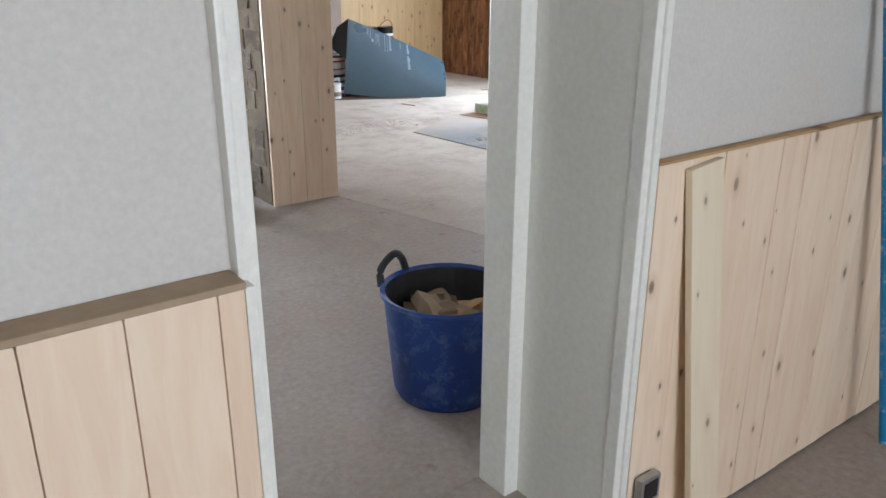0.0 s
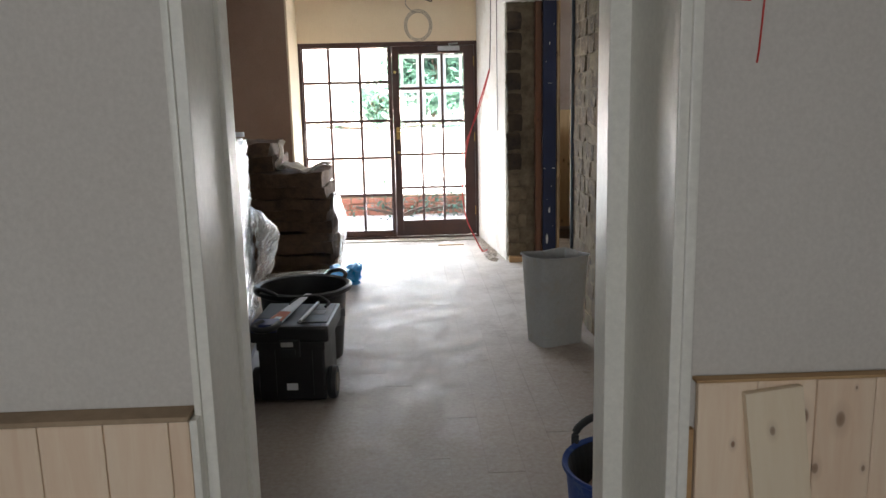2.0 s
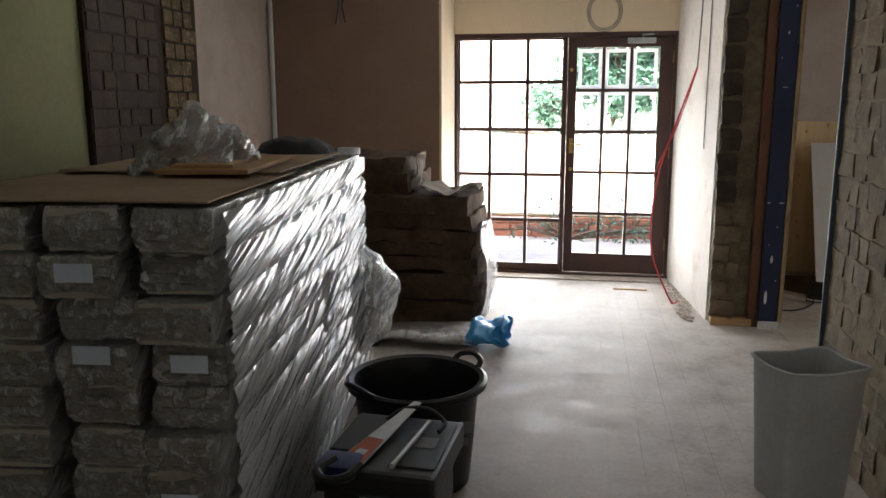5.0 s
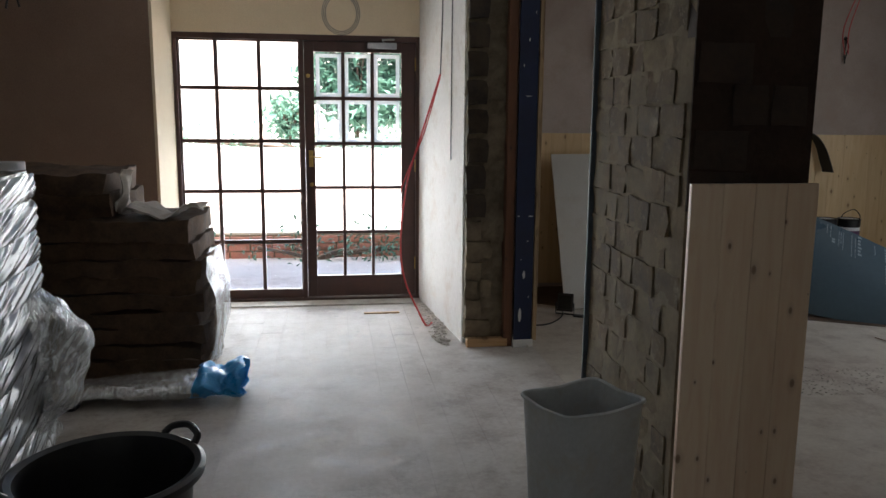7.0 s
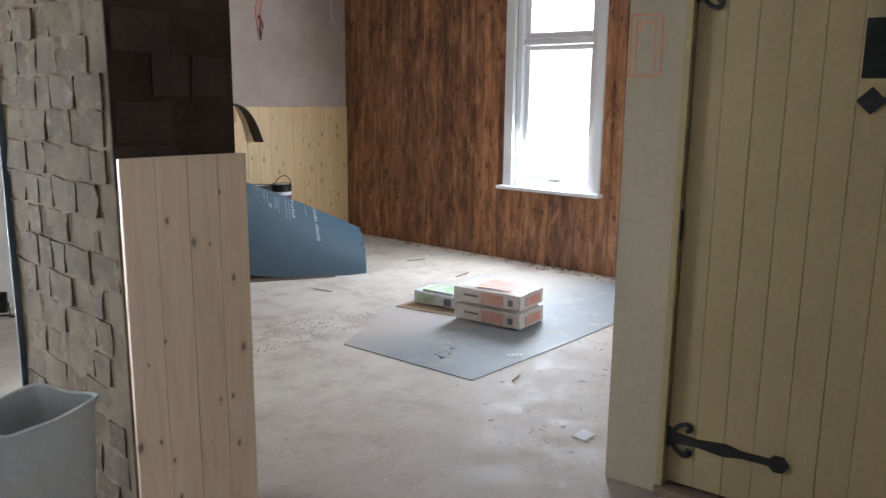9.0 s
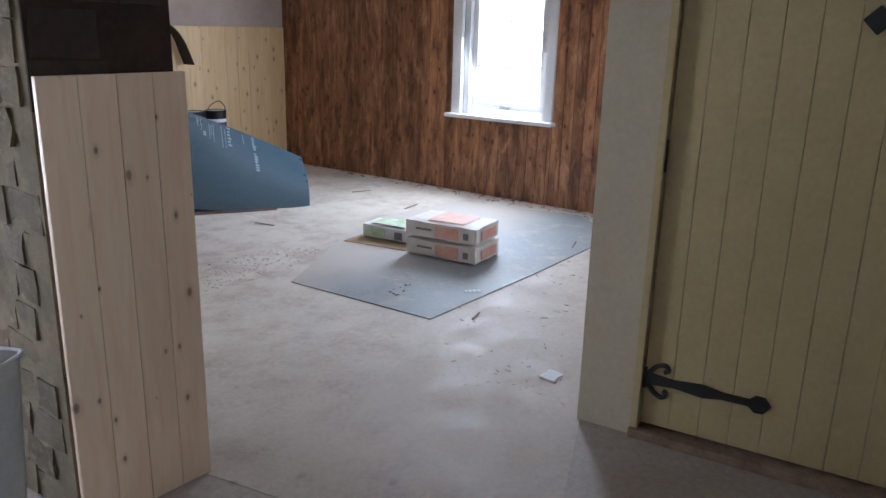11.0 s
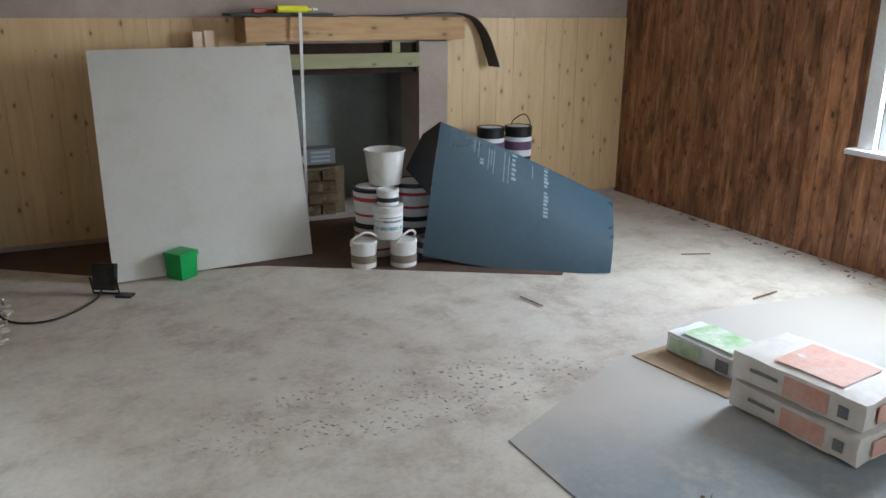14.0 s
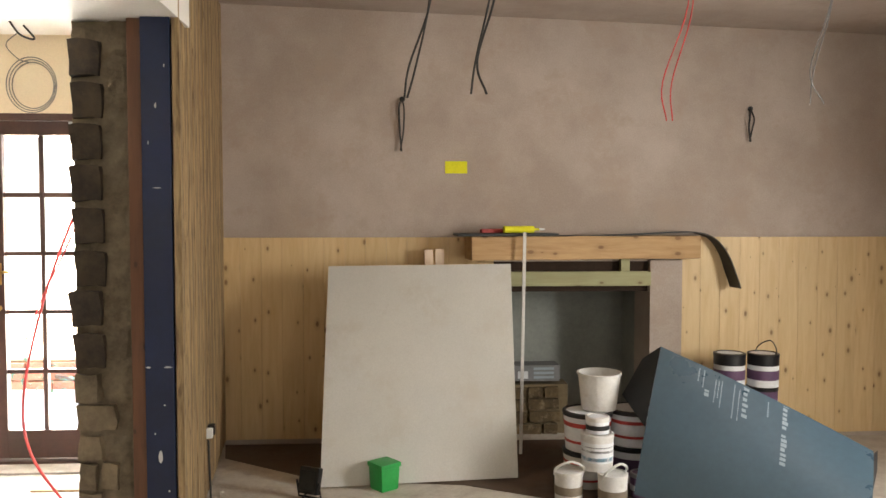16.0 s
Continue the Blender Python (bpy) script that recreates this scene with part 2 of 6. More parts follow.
M["pine_warm"] = wood("varnished_pine", (0.74, 0.55, 0.31), (0.64, 0.44, 0.22), (0.16, 0.06, 0.02), streak=0.4, knots=0.045)
M["timber"] = wood("rough_sawn_timber", (0.55, 0.36, 0.18), (0.38, 0.21, 0.09), (0.16, 0.07, 0.03), along=0, rough=0.7)
M["timber_green"] = wood("treated_batten", (0.42, 0.41, 0.24), (0.32, 0.30, 0.16), (0.16, 0.1, 0.05), along=0, rough=0.75)
M["stain_boards"] = wood("old_stained_boards", (0.52, 0.24, 0.11), (0.10, 0.038, 0.021), (0.02, 0.009, 0.007), rough=0.42, streak=0.62, tint=0.30, fineness=5.0, blotch=True)
M["scraped_boards"] = wood("scraped_hardwood_cladding", (0.46, 0.32, 0.165), (0.085, 0.045, 0.02), (0.06, 0.03, 0.014), rough=0.7, streak=0.36, tint=0.3, fineness=15.0)
M["red_timber"] = wood("red_brown_post", (0.18, 0.072, 0.032), (0.10, 0.04, 0.018), (0.05, 0.02, 0.01), rough=0.6)
M["blue_steel"] = plain("dark_blue_painted_steel", (0.004, 0.009, 0.036), (0.007, 0.016, 0.06), 3, 30, 0.45, 0.6, lift=0.2)
M["primer"] = plain("bare_primer_patch", (0.6, 0.58, 0.55), (0.7, 0.68, 0.65), 8, 50, 0.7)
M["brick"] = plain("old_grey_brown_brick", (0.048, 0.031, 0.015), (0.175, 0.122, 0.062), 7, 45, 0.85, lift=0.9, local=True, shuffle=True, dirt=(0.29, 0.225, 0.145))
M["brick_pale"] = plain("worn_yellow_grey_brick", (0.078, 0.055, 0.028), (0.21, 0.16, 0.088), 9, 45, 0.85, lift=0.9, local=True, shuffle=True, dirt=(0.10, 0.075, 0.045))
M["brick_dark"] = plain("soot_dark_brick", (0.016, 0.009, 0.006), (0.058, 0.034, 0.022), 6, 45, 0.7, lift=0.8, local=True, shuffle=True)
M["mortar"] = plain("lime_mortar", (0.12, 0.088, 0.05), (0.23, 0.175, 0.105), 7, 40, 0.95, lift=1.0)
# Also gives the shaded gap over the fireplace its dark colour.
M["mortar_dark"] = plain("dark_mortar", (0.024, 0.013, 0.008), (0.05, 0.028, 0.018), 5, 40, 0.95, lift=1.0)
M["stone"] = plain("dark_rubble_stone", (0.018, 0.013, 0.010), (0.08, 0.056, 0.036), 7, 30, 0.85, lift=1.0, local=True, shuffle=True)
M["stone_pale"] = plain("pale_rubble_stone", (0.09, 0.065, 0.04), (0.26, 0.20, 0.13), 7, 30, 0.85, lift=1.0, local=True, shuffle=True)
M["mortar_stone"] = plain("dark_rubble_mortar", (0.095, 0.072, 0.046), (0.23, 0.18, 0.12), 8, 40, 0.95, lift=1.0)
M["edge_blue"] = plain("dusty_blue_strip", (0.05, 0.07, 0.09), (0.10, 0.125, 0.145), 8, 60, 0.6, lift=0.1)
M["glass"] = glass("window_glass")
M["bead"], bt_tree, bt_node = nodes_of("frosted_pane_border")
bt_node.inputs["Base Color"].default_value = (0.85, 0.86, 0.86, 1)
bt_node.inputs["Roughness"].default_value = 0.4
bt_thin = node(bt_tree, "ShaderNodeBsdfTranslucent", Color=(0.92, 0.94, 0.94, 1))
bt_mix = node(bt_tree, "ShaderNodeMixShader", Fac=0.7)
bt_tree.links.new(bt_node.outputs[0], bt_mix.inputs[1])
bt_tree.links.new(bt_thin.outputs[0], bt_mix.inputs[2])
bt_tree.links.new(bt_mix.outputs[0], bt_tree.nodes["Material Output"].inputs["Surface"])
M["brass"] = plain("worn_brass", (0.45, 0.30, 0.10), (0.6, 0.42, 0.16), 10, 60, 0.35, metal=1.0)
M["iron"] = plain("black_wrought_iron", (0.010, 0.010, 0.012), (0.022, 0.022, 0.024), 10, 60, 0.45, 0.6, lift=0.4)
M["black_plastic"] = plain("black_plastic", (0.008, 0.008, 0.010), (0.016, 0.016, 0.018), 5, 80, 0.35, 0.5, lift=0.1)
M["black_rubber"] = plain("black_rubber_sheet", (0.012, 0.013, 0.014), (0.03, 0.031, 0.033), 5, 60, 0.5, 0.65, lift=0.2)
M["grey_plastic"] = plain("dusty_grey_plastic", (0.44, 0.46, 0.47), (0.54, 0.555, 0.56), 3, 50, 0.5, 0.7, lift=0.1, dirt=(0.45, 0.42, 0.38))
M["blue_plastic"] = plain("scuffed_blue_rubber", (0.006, 0.028, 0.16), (0.012, 0.05, 0.24), 4, 40, 0.45, 0.65, lift=0.2, dirt=(0.11, 0.17, 0.29))
M["blue_handle"] = plain("blue_plastic_handle", (0.012, 0.02, 0.09), (0.02, 0.03, 0.12), 6, 60, 0.4)
M["blue_pole"] = plain("bright_blue_pole", (0.01, 0.20, 0.46), (0.015, 0.26, 0.55), 9, 60, 0.35, dirt=(0.5, 0.6, 0.65))
M["wrap"] = film_wrap("clear_shrink_film", 0.62, (0.86, 0.85, 0.82), 0.22, 0.26)
M["label_blue"] = plain("pale_blue_paper_label", (0.60, 0.68, 0.80), (0.66, 0.74, 0.85), 9, 60, 0.7, lift=0.05)
M["stretch_film"], sf_tree, sf_node = nodes_of("creased_stretch_film")
sf_tree.nodes.remove(sf_node)
sf_shine = node(sf_tree, "ShaderNodeBsdfGlossy", Roughness=0.22, Color=(0.66, 0.67, 0.69, 1))
sf_haze = node(sf_tree, "ShaderNodeBsdfDiffuse", Color=(0.54, 0.55, 0.56, 1))
sf_clear = node(sf_tree, "ShaderNodeBsdfTransparent", Color=(0.95, 0.95, 0.95, 1))
sf_edge = node(sf_tree, "ShaderNodeFresnel", IOR=1.42)
sf_body, sf_all = node(sf_tree, "ShaderNodeMixShader", Fac=0.55), node(sf_tree, "ShaderNodeMixShader")
sf_tree.links.new(sf_haze.outputs[0], sf_body.inputs[1])
sf_tree.links.new(sf_clear.outputs[0], sf_body.inputs[2])
sf_tree.links.new(sf_edge.outputs[0], sf_all.inputs[0])
sf_tree.links.new(sf_body.outputs[0], sf_all.inputs[1])
sf_tree.links.new(sf_shine.outputs[0], sf_all.inputs[2])
sf_tree.links.new(sf_all.outputs[0], sf_tree.nodes["Material Output"].inputs["Surface"])
M["polythene"] = film_wrap("loose_polythene", 0.64)
M["blue_bag"] = plain("blue_printed_polythene", (0.01, 0.24, 0.62), (0.08, 0.42, 0.80), 9, 40, 0.25, 0.4, lift=0.3)
M["pack_board"] = plain("packed_fibreboard", (0.30, 0.265, 0.215), (0.48, 0.43, 0.36), 4, 40, 0.6, lift=0.5, shuffle=True, local=True)
M["card"] = plain("brown_cardboard", (0.30, 0.215, 0.14), (0.42, 0.31, 0.21), 3, 40, 0.85)
M["label_white"] = plain("white_paper_label", (0.70, 0.72, 0.75), (0.78, 0.8, 0.82), 9, 60, 0.7, lift=0.05)
M["wool"] = plain("brown_mineral_wool", (0.055, 0.032, 0.020), (0.14, 0.085, 0.05), 9, 70, 0.98, lift=1.0, local=True, shuffle=True)
M["wool_face"] = plain("pale_wool_facing", (0.34, 0.29, 0.24), (0.46, 0.41, 0.36), 9, 50, 0.95, lift=1.0)
M["plasterboard"] = plain("grey_plasterboard", (0.55, 0.535, 0.495), (0.61, 0.595, 0.555), 1.1, 110, 0.85, lift=0.04, dirt=(0.52, 0.485, 0.43))
M["membrane"] = plain("blue_grey_roll_sheet", (0.048, 0.088, 0.12), (0.064, 0.11, 0.148), 1.2, 30, 0.26, 0.30, lift=0.05)
M["membrane"].node_tree.nodes["Principled BSDF"].inputs["Specular IOR Level"].default_value = 0.85
M["membrane_back"] = plain("black_sheet_back", (0.012, 0.014, 0.018), (0.02, 0.023, 0.028), 3, 30, 0.5)
M["print_grey"] = plain("pale_grey_print", (0.30, 0.37, 0.42), (0.34, 0.41, 0.46), 9, 60, 0.5, lift=0.02)
M["mat_grey"] = plain("grey_sheet_underlay", (0.20, 0.225, 0.24), (0.28, 0.305, 0.32), 1.6, 40, 0.52, 0.7, lift=0.25, dirt=(0.42, 0.36, 0.30))
mat_tree = M["mat_grey"].node_tree
mat_bsdf = mat_tree.nodes["Principled BSDF"]
mat_place = coords(mat_tree, (0.25, 1.0, 0.0))
mat_axis = mat_tree.nodes.new("ShaderNodeSeparateXYZ")
mat_tree.links.new(mat_place, mat_axis.inputs[0])
mat_sum = mat_tree.nodes.new("ShaderNodeMath")
mat_sum.operation = "MULTIPLY_ADD"
mat_sum.inputs[1].default_value = 0.5
mat_tree.links.new(noise_of(mat_tree, coords(mat_tree), 2.2, 7, 0.7), mat_sum.inputs[0])
mat_tree.links.new(mat_axis.outputs[1], mat_sum.inputs[2])
mat_map = mat_tree.nodes.new("ShaderNodeMapRange")
mat_map.inputs["From Min"].default_value, mat_map.inputs["From Max"].default_value = 5.95, 6.55
mat_tree.links.new(mat_sum.outputs[0], mat_map.inputs["Value"])
mat_old = mat_bsdf.inputs["Base Color"].links[0].from_socket
mat_tree.links.new(mix(mat_tree, mat_map.outputs[0], mat_old, (0.47, 0.43, 0.39)), mat_bsdf.inputs["Base Color"])
M["bag_paper"] = plain("white_paper_sack", (0.66, 0.61, 0.56), (0.78, 0.74, 0.70), 7, 30, 0.6, lift=0.5)
M["bag_orange"] = plain("orange_sack_print", (0.68, 0.29, 0.20), (0.74, 0.50, 0.42), 8, 40, 0.6, lift=0.3)
M["bag_green"] = plain("green_sack_print", (0.24, 0.50, 0.16), (0.74, 0.76, 0.70), 9, 40, 0.5, lift=0.3)
M["saw_red"] = plain("worn_red_print", (0.45, 0.10, 0.05), (0.52, 0.16, 0.09), 9, 60, 0.5, lift=0.05)
M["ink"] = plain("grey_print_ink", (0.16, 0.16, 0.17), (0.24, 0.24, 0.25), 9, 60, 0.6, lift=0.02)
M["green_tub"] = plain("green_plastic_tub", (0.006, 0.30, 0.055), (0.01, 0.38, 0.08), 7, 60, 0.3)
M["white_plastic"] = plain("white_plastic_pail", (0.62, 0.61, 0.59), (0.72, 0.71, 0.69), 6, 50, 0.4, dirt=(0.55, 0.52, 0.48))
M["red_band"] = plain("red_label_band", (0.42, 0.035, 0.03), (0.5, 0.05, 0.04), 8, 60, 0.45, lift=0.05)
M["purple_band"] = plain("purple_label_band", (0.10, 0.05, 0.11), (0.15, 0.08, 0.15), 8, 60, 0.45, lift=0.05)
M["tan_band"] = plain("tan_label_band", (0.16, 0.13, 0.09), (0.24, 0.19, 0.14), 8, 60, 0.5, lift=0.05)
M["blue_band"] = plain("pale_blue_label", (0.20, 0.38, 0.5), (0.28, 0.45, 0.56), 8, 60, 0.45, lift=0.05)
M["yellow"] = plain("yellow_sticky_note", (0.78, 0.76, 0.02), (0.85, 0.82, 0.04), 8, 60, 0.7, lift=0.03)
M["red_paint"] = plain("red_marker", (0.50, 0.035, 0.03), (0.58, 0.06, 0.05), 8, 60, 0.7, lift=0.02)
M["red_chalk"] = plain("faded_red_chalk", (0.62, 0.22, 0.13), (0.68, 0.34, 0.22), 8, 60, 0.9, lift=0.02)
M["cable_black"] = plain("black_cable", (0.014, 0.013, 0.013), (0.03, 0.028, 0.026), 9, 60, 0.5)
M["cable_grey"] = plain("grey_cable", (0.13, 0.125, 0.12), (0.19, 0.18, 0.175), 9, 60, 0.5)
M["cable_red"] = plain("red_cable", (0.50, 0.03, 0.035), (0.60, 0.05, 0.05), 9, 60, 0.45)
M["galv"] = plain("galvanised_steel", (0.42, 0.43, 0.44), (0.55, 0.56, 0.57), 12, 60, 0.38, 0.5, metal=0.9)
M["grey_render"] = plain("grey_green_render", (0.26, 0.28, 0.26), (0.36, 0.375, 0.35), 2, 30, 0.85)
M["dark_glass"] = plain("dark_glazing", (0.015, 0.018, 0.02), (0.03, 0.034, 0.036), 5, 40, 0.12, 0.2, lift=0.02)
M["crumb"] = plain("plaster_crumbs", (0.52, 0.47, 0.41), (0.66, 0.61, 0.55), 12, 50, 0.95, lift=0.8)
M["splinter"] = plain("dark_wood_splinters", (0.15, 0.10, 0.07), (0.30, 0.21, 0.145), 12, 50, 0.9)
M["paving"] = plain("pale_garden_paving", (0.46, 0.42, 0.38), (0.58, 0.55, 0.50), 1.2, 20, 0.9, lift=0.6)
M["red_brick"] = plain("red_garden_brick", (0.30, 0.12, 0.08), (0.42, 0.19, 0.13), 6, 40, 0.85, lift=0.6, local=True, shuffle=True)
M["leaf"] = plain("green_leaf", (0.055, 0.14, 0.095), (0.10, 0.21, 0.145), 4, 20, 0.5, lift=0.2)
M["bark"] = plain("brown_bark", (0.08, 0.055, 0.04), (0.15, 0.11, 0.08), 9, 40, 0.95, lift=1.0)
M["house_wall"] = plain("pale_rendered_house", (0.64, 0.57, 0.52), (0.72, 0.66, 0.61), 1.2, 20, 0.9)


# ---- geometry helpers ----
def box(bm, x0, x1, y0, y1, z0, z1, m=None, bev=0.0):
    g = bmesh.ops.create_cube(bm, size=1)["verts"]
    for v in g:
        v.co = Vector((x0 + (v.co.x + 0.5) * (x1 - x0), y0 + (v.co.y + 0.5) * (y1 - y0), z0 + (v.co.z + 0.5) * (z1 - z0)))
        if m:
            v.co = m @ v.co
    if bev:
        edges = list({e for v in g for e in v.link_edges})
        bmesh.ops.bevel(bm, geom=edges, offset=bev, segments=2, profile=0.7, affect="EDGES")
    return g


def boxes(*rows, bev=0.0, m=None):
    bm = bmesh.new()
    for r in rows:
        box(bm, *r, m=m, bev=bev)
    return bm


def lathe(profile, n=40, squash=1.0, m=None, bm=None, cap=True):
    """Turns (radius, height) pairs round z."""
    bm = bm or bmesh.new()
    rings = []
    for r, z in profile:
        ring = [bm.verts.new((m or Matrix()) @ Vector((r * math.cos(a), r * squash * math.sin(a), z))) for a in (2 * math.pi * k / n for k in range(n))]
        rings.append(ring)
    for a, b in zip(rings, rings[1:]):
        for k in range(n):
            bm.faces.new((a[k], a[(k + 1) % n], b[(k + 1) % n], b[k]))
    for ring in (rings[0], rings[-1]) if cap else ():
        if (ring[0].co - ring[n // 2].co).length < 4:
            try:
                bm.faces.new(ring)
            except ValueError:
                pass
    bmesh.ops.recalc_face_normals(bm, faces=bm.faces)
    return bm


def smooth_line(points, steps=6):
    pts = [Vector(p) for p in points]
    pts = [2 * pts[0] - pts[1]] + pts + [2 * pts[-1] - pts[-2]]
    out = []
    for a, b, c, d in zip(pts, pts[1:], pts[2:], pts[3:]):
        for k in range(steps):
            s = k / steps
            out.append(0.5 * (2 * b + (c - a) * s + (2 * a - 5 * b + 4 * c - d) * s * s + (3 * b - a - 3 * c + d) * s ** 3))
    return out + [pts[-2]]


def tube(points, r, n=8, steps=6, bm=None, smooth=True):
    bm = bm or bmesh.new()
    line = smooth_line(points, steps) if smooth else [Vector(p) for p in points]
    rings = []
    for k, p in enumerate(line):
        way = (line[min(k + 1, len(line) - 1)] - line[max(k - 1, 0)]).normalized()
        side = way.cross(Vector((0.3, 0.2, 0.93))).normalized()
        up = side.cross(way)
        rings.append([bm.verts.new(p + r * (math.cos(2 * math.pi * j / n) * side + math.sin(2 * math.pi * j / n) * up)) for j in range(n)])
    for a, b in zip(rings, rings[1:]):
        for j in range(n):
            bm.faces.new((a[j], a[(j + 1) % n], b[(j + 1) % n], b[j]))
    bm.faces.new(rings[0]), bm.faces.new(rings[-1])
    bmesh.ops.recalc_face_normals(bm, faces=bm.faces)
    return bm


def prism(outline, z0, z1, bm=None):
    """An upright block over a plan outline; z1 may be a function of x, y."""
    bm = bm or bmesh.new()
    low = [bm.verts.new((x, y, z0)) for x, y in outline]
    high = [bm.verts.new((x, y, z1(x, y) if callable(z1) else z1)) for x, y in outline]
    bm.faces.new(low), bm.faces.new(high)
    for k in range(len(low)):
        j = (k + 1) % len(low)
        bm.faces.new((low[k], low[j], high[j], high[k]))
    bmesh.ops.recalc_face_normals(bm, faces=bm.faces)
    return bm


def sheet(func, nu, nv, thick=0.0, bm=None):
    """A surface func(u, v) over the unit square, given thickness along its normals."""
    bm = bm or bmesh.new()
    grid = [[bm.verts.new(func(i / nu, j / nv)) for j in range(nv + 1)] for i in range(nu + 1)]
    faces = [bm.faces.new((grid[i][j], grid[i + 1][j], grid[i + 1][j + 1], grid[i][j + 1])) for i in range(nu) for j in range(nv)]
    if thick:
        bm.normal_update()
        bmesh.ops.solidify(bm, geom=faces, thickness=thick)
    return bm


def mesh_of(name, bm, mat, smooth=False):
    me = bpy.data.meshes.new(name)
    bm.to_mesh(me)
    bm.free()
    me.materials.append(M[mat])
    if smooth:
        for f in me.polygons:
            f.use_smooth = True
        me.set_sharp_from_angle(angle=radians(40))
    return me


def part(name, bm, mat, parent, label="", smooth=False, m=None):
    ob = new(name, bm if isinstance(bm, bpy.types.Mesh) else mesh_of(name, bm, mat, smooth))
    ob.parent = parent
    if m is not None:
        ob.matrix_basis = m
    return tagged(ob, label)


def thing(name, label, category, m=None, group="", kind=""):
    ob = new(name)
    ob.empty_display_size = 0.1
    if m is not None:
        ob.matrix_basis = m
    return tagged(ob, label, category, group, kind)


def solid(name, bm, mat, label, category, m=None, smooth=False, group="", kind=""):
    ob = new(name, bm if isinstance(bm, bpy.types.Mesh) else mesh_of(name, bm, mat, smooth))
    if m is not None:
        ob.matrix_basis = m
    return tagged(ob, label, category, group, kind)


def structure(name, bm, mat, label):
    return solid(name, bm, mat, label, name.split("_")[0], kind="structure")


def along(x0, y0, x1, y1):
    """The pose whose x runs from one plan point to another, y to its left, and its length."""
    return pose(x0, y0, 0, 0, 0, math.degrees(math.atan2(y1 - y0, x1 - x0))), math.hypot(x1 - x0, y1 - y0)


def crumple(bm, amount, seed=0, scale=6.0):
    for v in bm.verts:
        v.co += amount * noise.noise_vector(v.co * scale + Vector((seed * 3.7, seed, -seed)))
    return bm


def crumple_fine(bm, amount, seed, scale):
    return crumple(crumple(bm, amount, seed, scale), amount * 0.4, seed + 9, scale * 3)


def fine_box(x0, x1, y0, y1, z0, z1, cell=0.06):
    bm = bmesh.new()
    n = [max(1, round(d / cell)) for d in (x1 - x0, y1 - y0, z1 - z0)]
    key = {}

    def vert(i, j, k):
        if (i, j, k) not in key:
            key[i, j, k] = bm.verts.new((x0 + (x1 - x0) * i / n[0], y0 + (y1 - y0) * j / n[1], z0 + (z1 - z0) * k / n[2]))
        return key[i, j, k]
    for axis in range(3):
        p, q = [d for d in range(3) if d != axis]
        for end in (0, n[axis]):
            for s in range(n[p]):
                for r in range(n[q]):
                    idx = []
                    for ds, dr in ((0, 0), (1, 0), (1, 1), (0, 1)):
                        c = [0, 0, 0]
                        c[axis], c[p], c[q] = end, s + ds, r + dr
                        idx.append(vert(*c))
                    bm.faces.new(idx)
    bmesh.ops.recalc_face_normals(bm, faces=bm.faces)
    return bm


# ---- structure ----
H1 = 2.57


def h2(x, y):
    return 2.86 - 0.032 * (x - 2.75)


structure("ground", boxes((-400, 400, 9.3, 500, -0.4, -0.06)), "paving", "pale dusty paved garden ground outside the doors")
floor = structure("floor", boxes((-2.3, 8.3, 1.83, 9.95, -0.12, 0.0), (1.29, 2.16, 1.775, 1.83, -0.12, 0.0)), "floor", "bare dusty boarded floor, stained brown and pale")
structure("floor_hall", boxes((-2.3, 4.7, -2.3, 1.83, -0.19, -0.07)), "floor", "bare dusty hall floor a low step down")
structure("floor_lounge", prism([(3.0, 7.5), (3.0, 5.4), (3.2, 4.88), (3.45, 3.75), (4.34, 4.13), (8.0, 4.1), (8.0, 9.3), (2.7, 9.3)], -0.02, 0.0012), "floor_pale", "pale dusty floor of the large room")
# Darker floor, reaching under tins and sheet where shade is painted in.
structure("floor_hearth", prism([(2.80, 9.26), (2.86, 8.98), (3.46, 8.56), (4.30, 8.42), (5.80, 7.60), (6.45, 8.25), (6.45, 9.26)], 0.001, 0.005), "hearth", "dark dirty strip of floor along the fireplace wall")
structure("wall_hall_west", prism([(-2.2, 1.757), (1.282, 1.757), (1.282, 2.11), (-2.2, 2.11)], -0.1, 2.7), "white_wall", "white painted wall with new pine wainscot below")
structure("wall_hall_east", prism([(2.165, 1.825), (4.6, 1.825), (4.6, 2.21), (2.165, 2.21)], -0.1, 2.7), "white_wall", "off-white wall with new pine wainscot below")
structure("wall_over_doorway", boxes((1.282, 2.165, 1.79, 2.15, 2.06, 2.7)), "white_wall", "white wall above the doorway")
structure("wall_hall_side", boxes((-2.3, -2.1, -2.2, 1.72, -0.1, 2.7)), "white_wall", "plain white hall wall")
structure("wall_hall_end", boxes((4.4, 4.6, -2.2, 1.825, -0.1, 2.7)), "white_wall", "plain white hall end wall")
# Out-of-view wall; the opening is added for the fill lamp.
structure("wall_hall_back", boxes((-2.3, 0.2, -2.2, -2.0, -0.1, 2.7), (2.2, 4.6, -2.2, -2.0, -0.1, 2.7), (0.2, 2.2, -2.2, -2.0, -0.1, 0.85), (0.2, 2.2, -2.2, -2.0, 2.15, 2.7)), "white_wall", "plain unseen hall wall with an opening added for a lamp")
# Out-of-view panel added to keep the sun out of that opening.
structure("window_blind_hall", boxes((0.18, 2.22, -2.22, -2.17, 0.8, 2.2)), "white_wall", "white panel added in the unseen hall opening to block the sun")
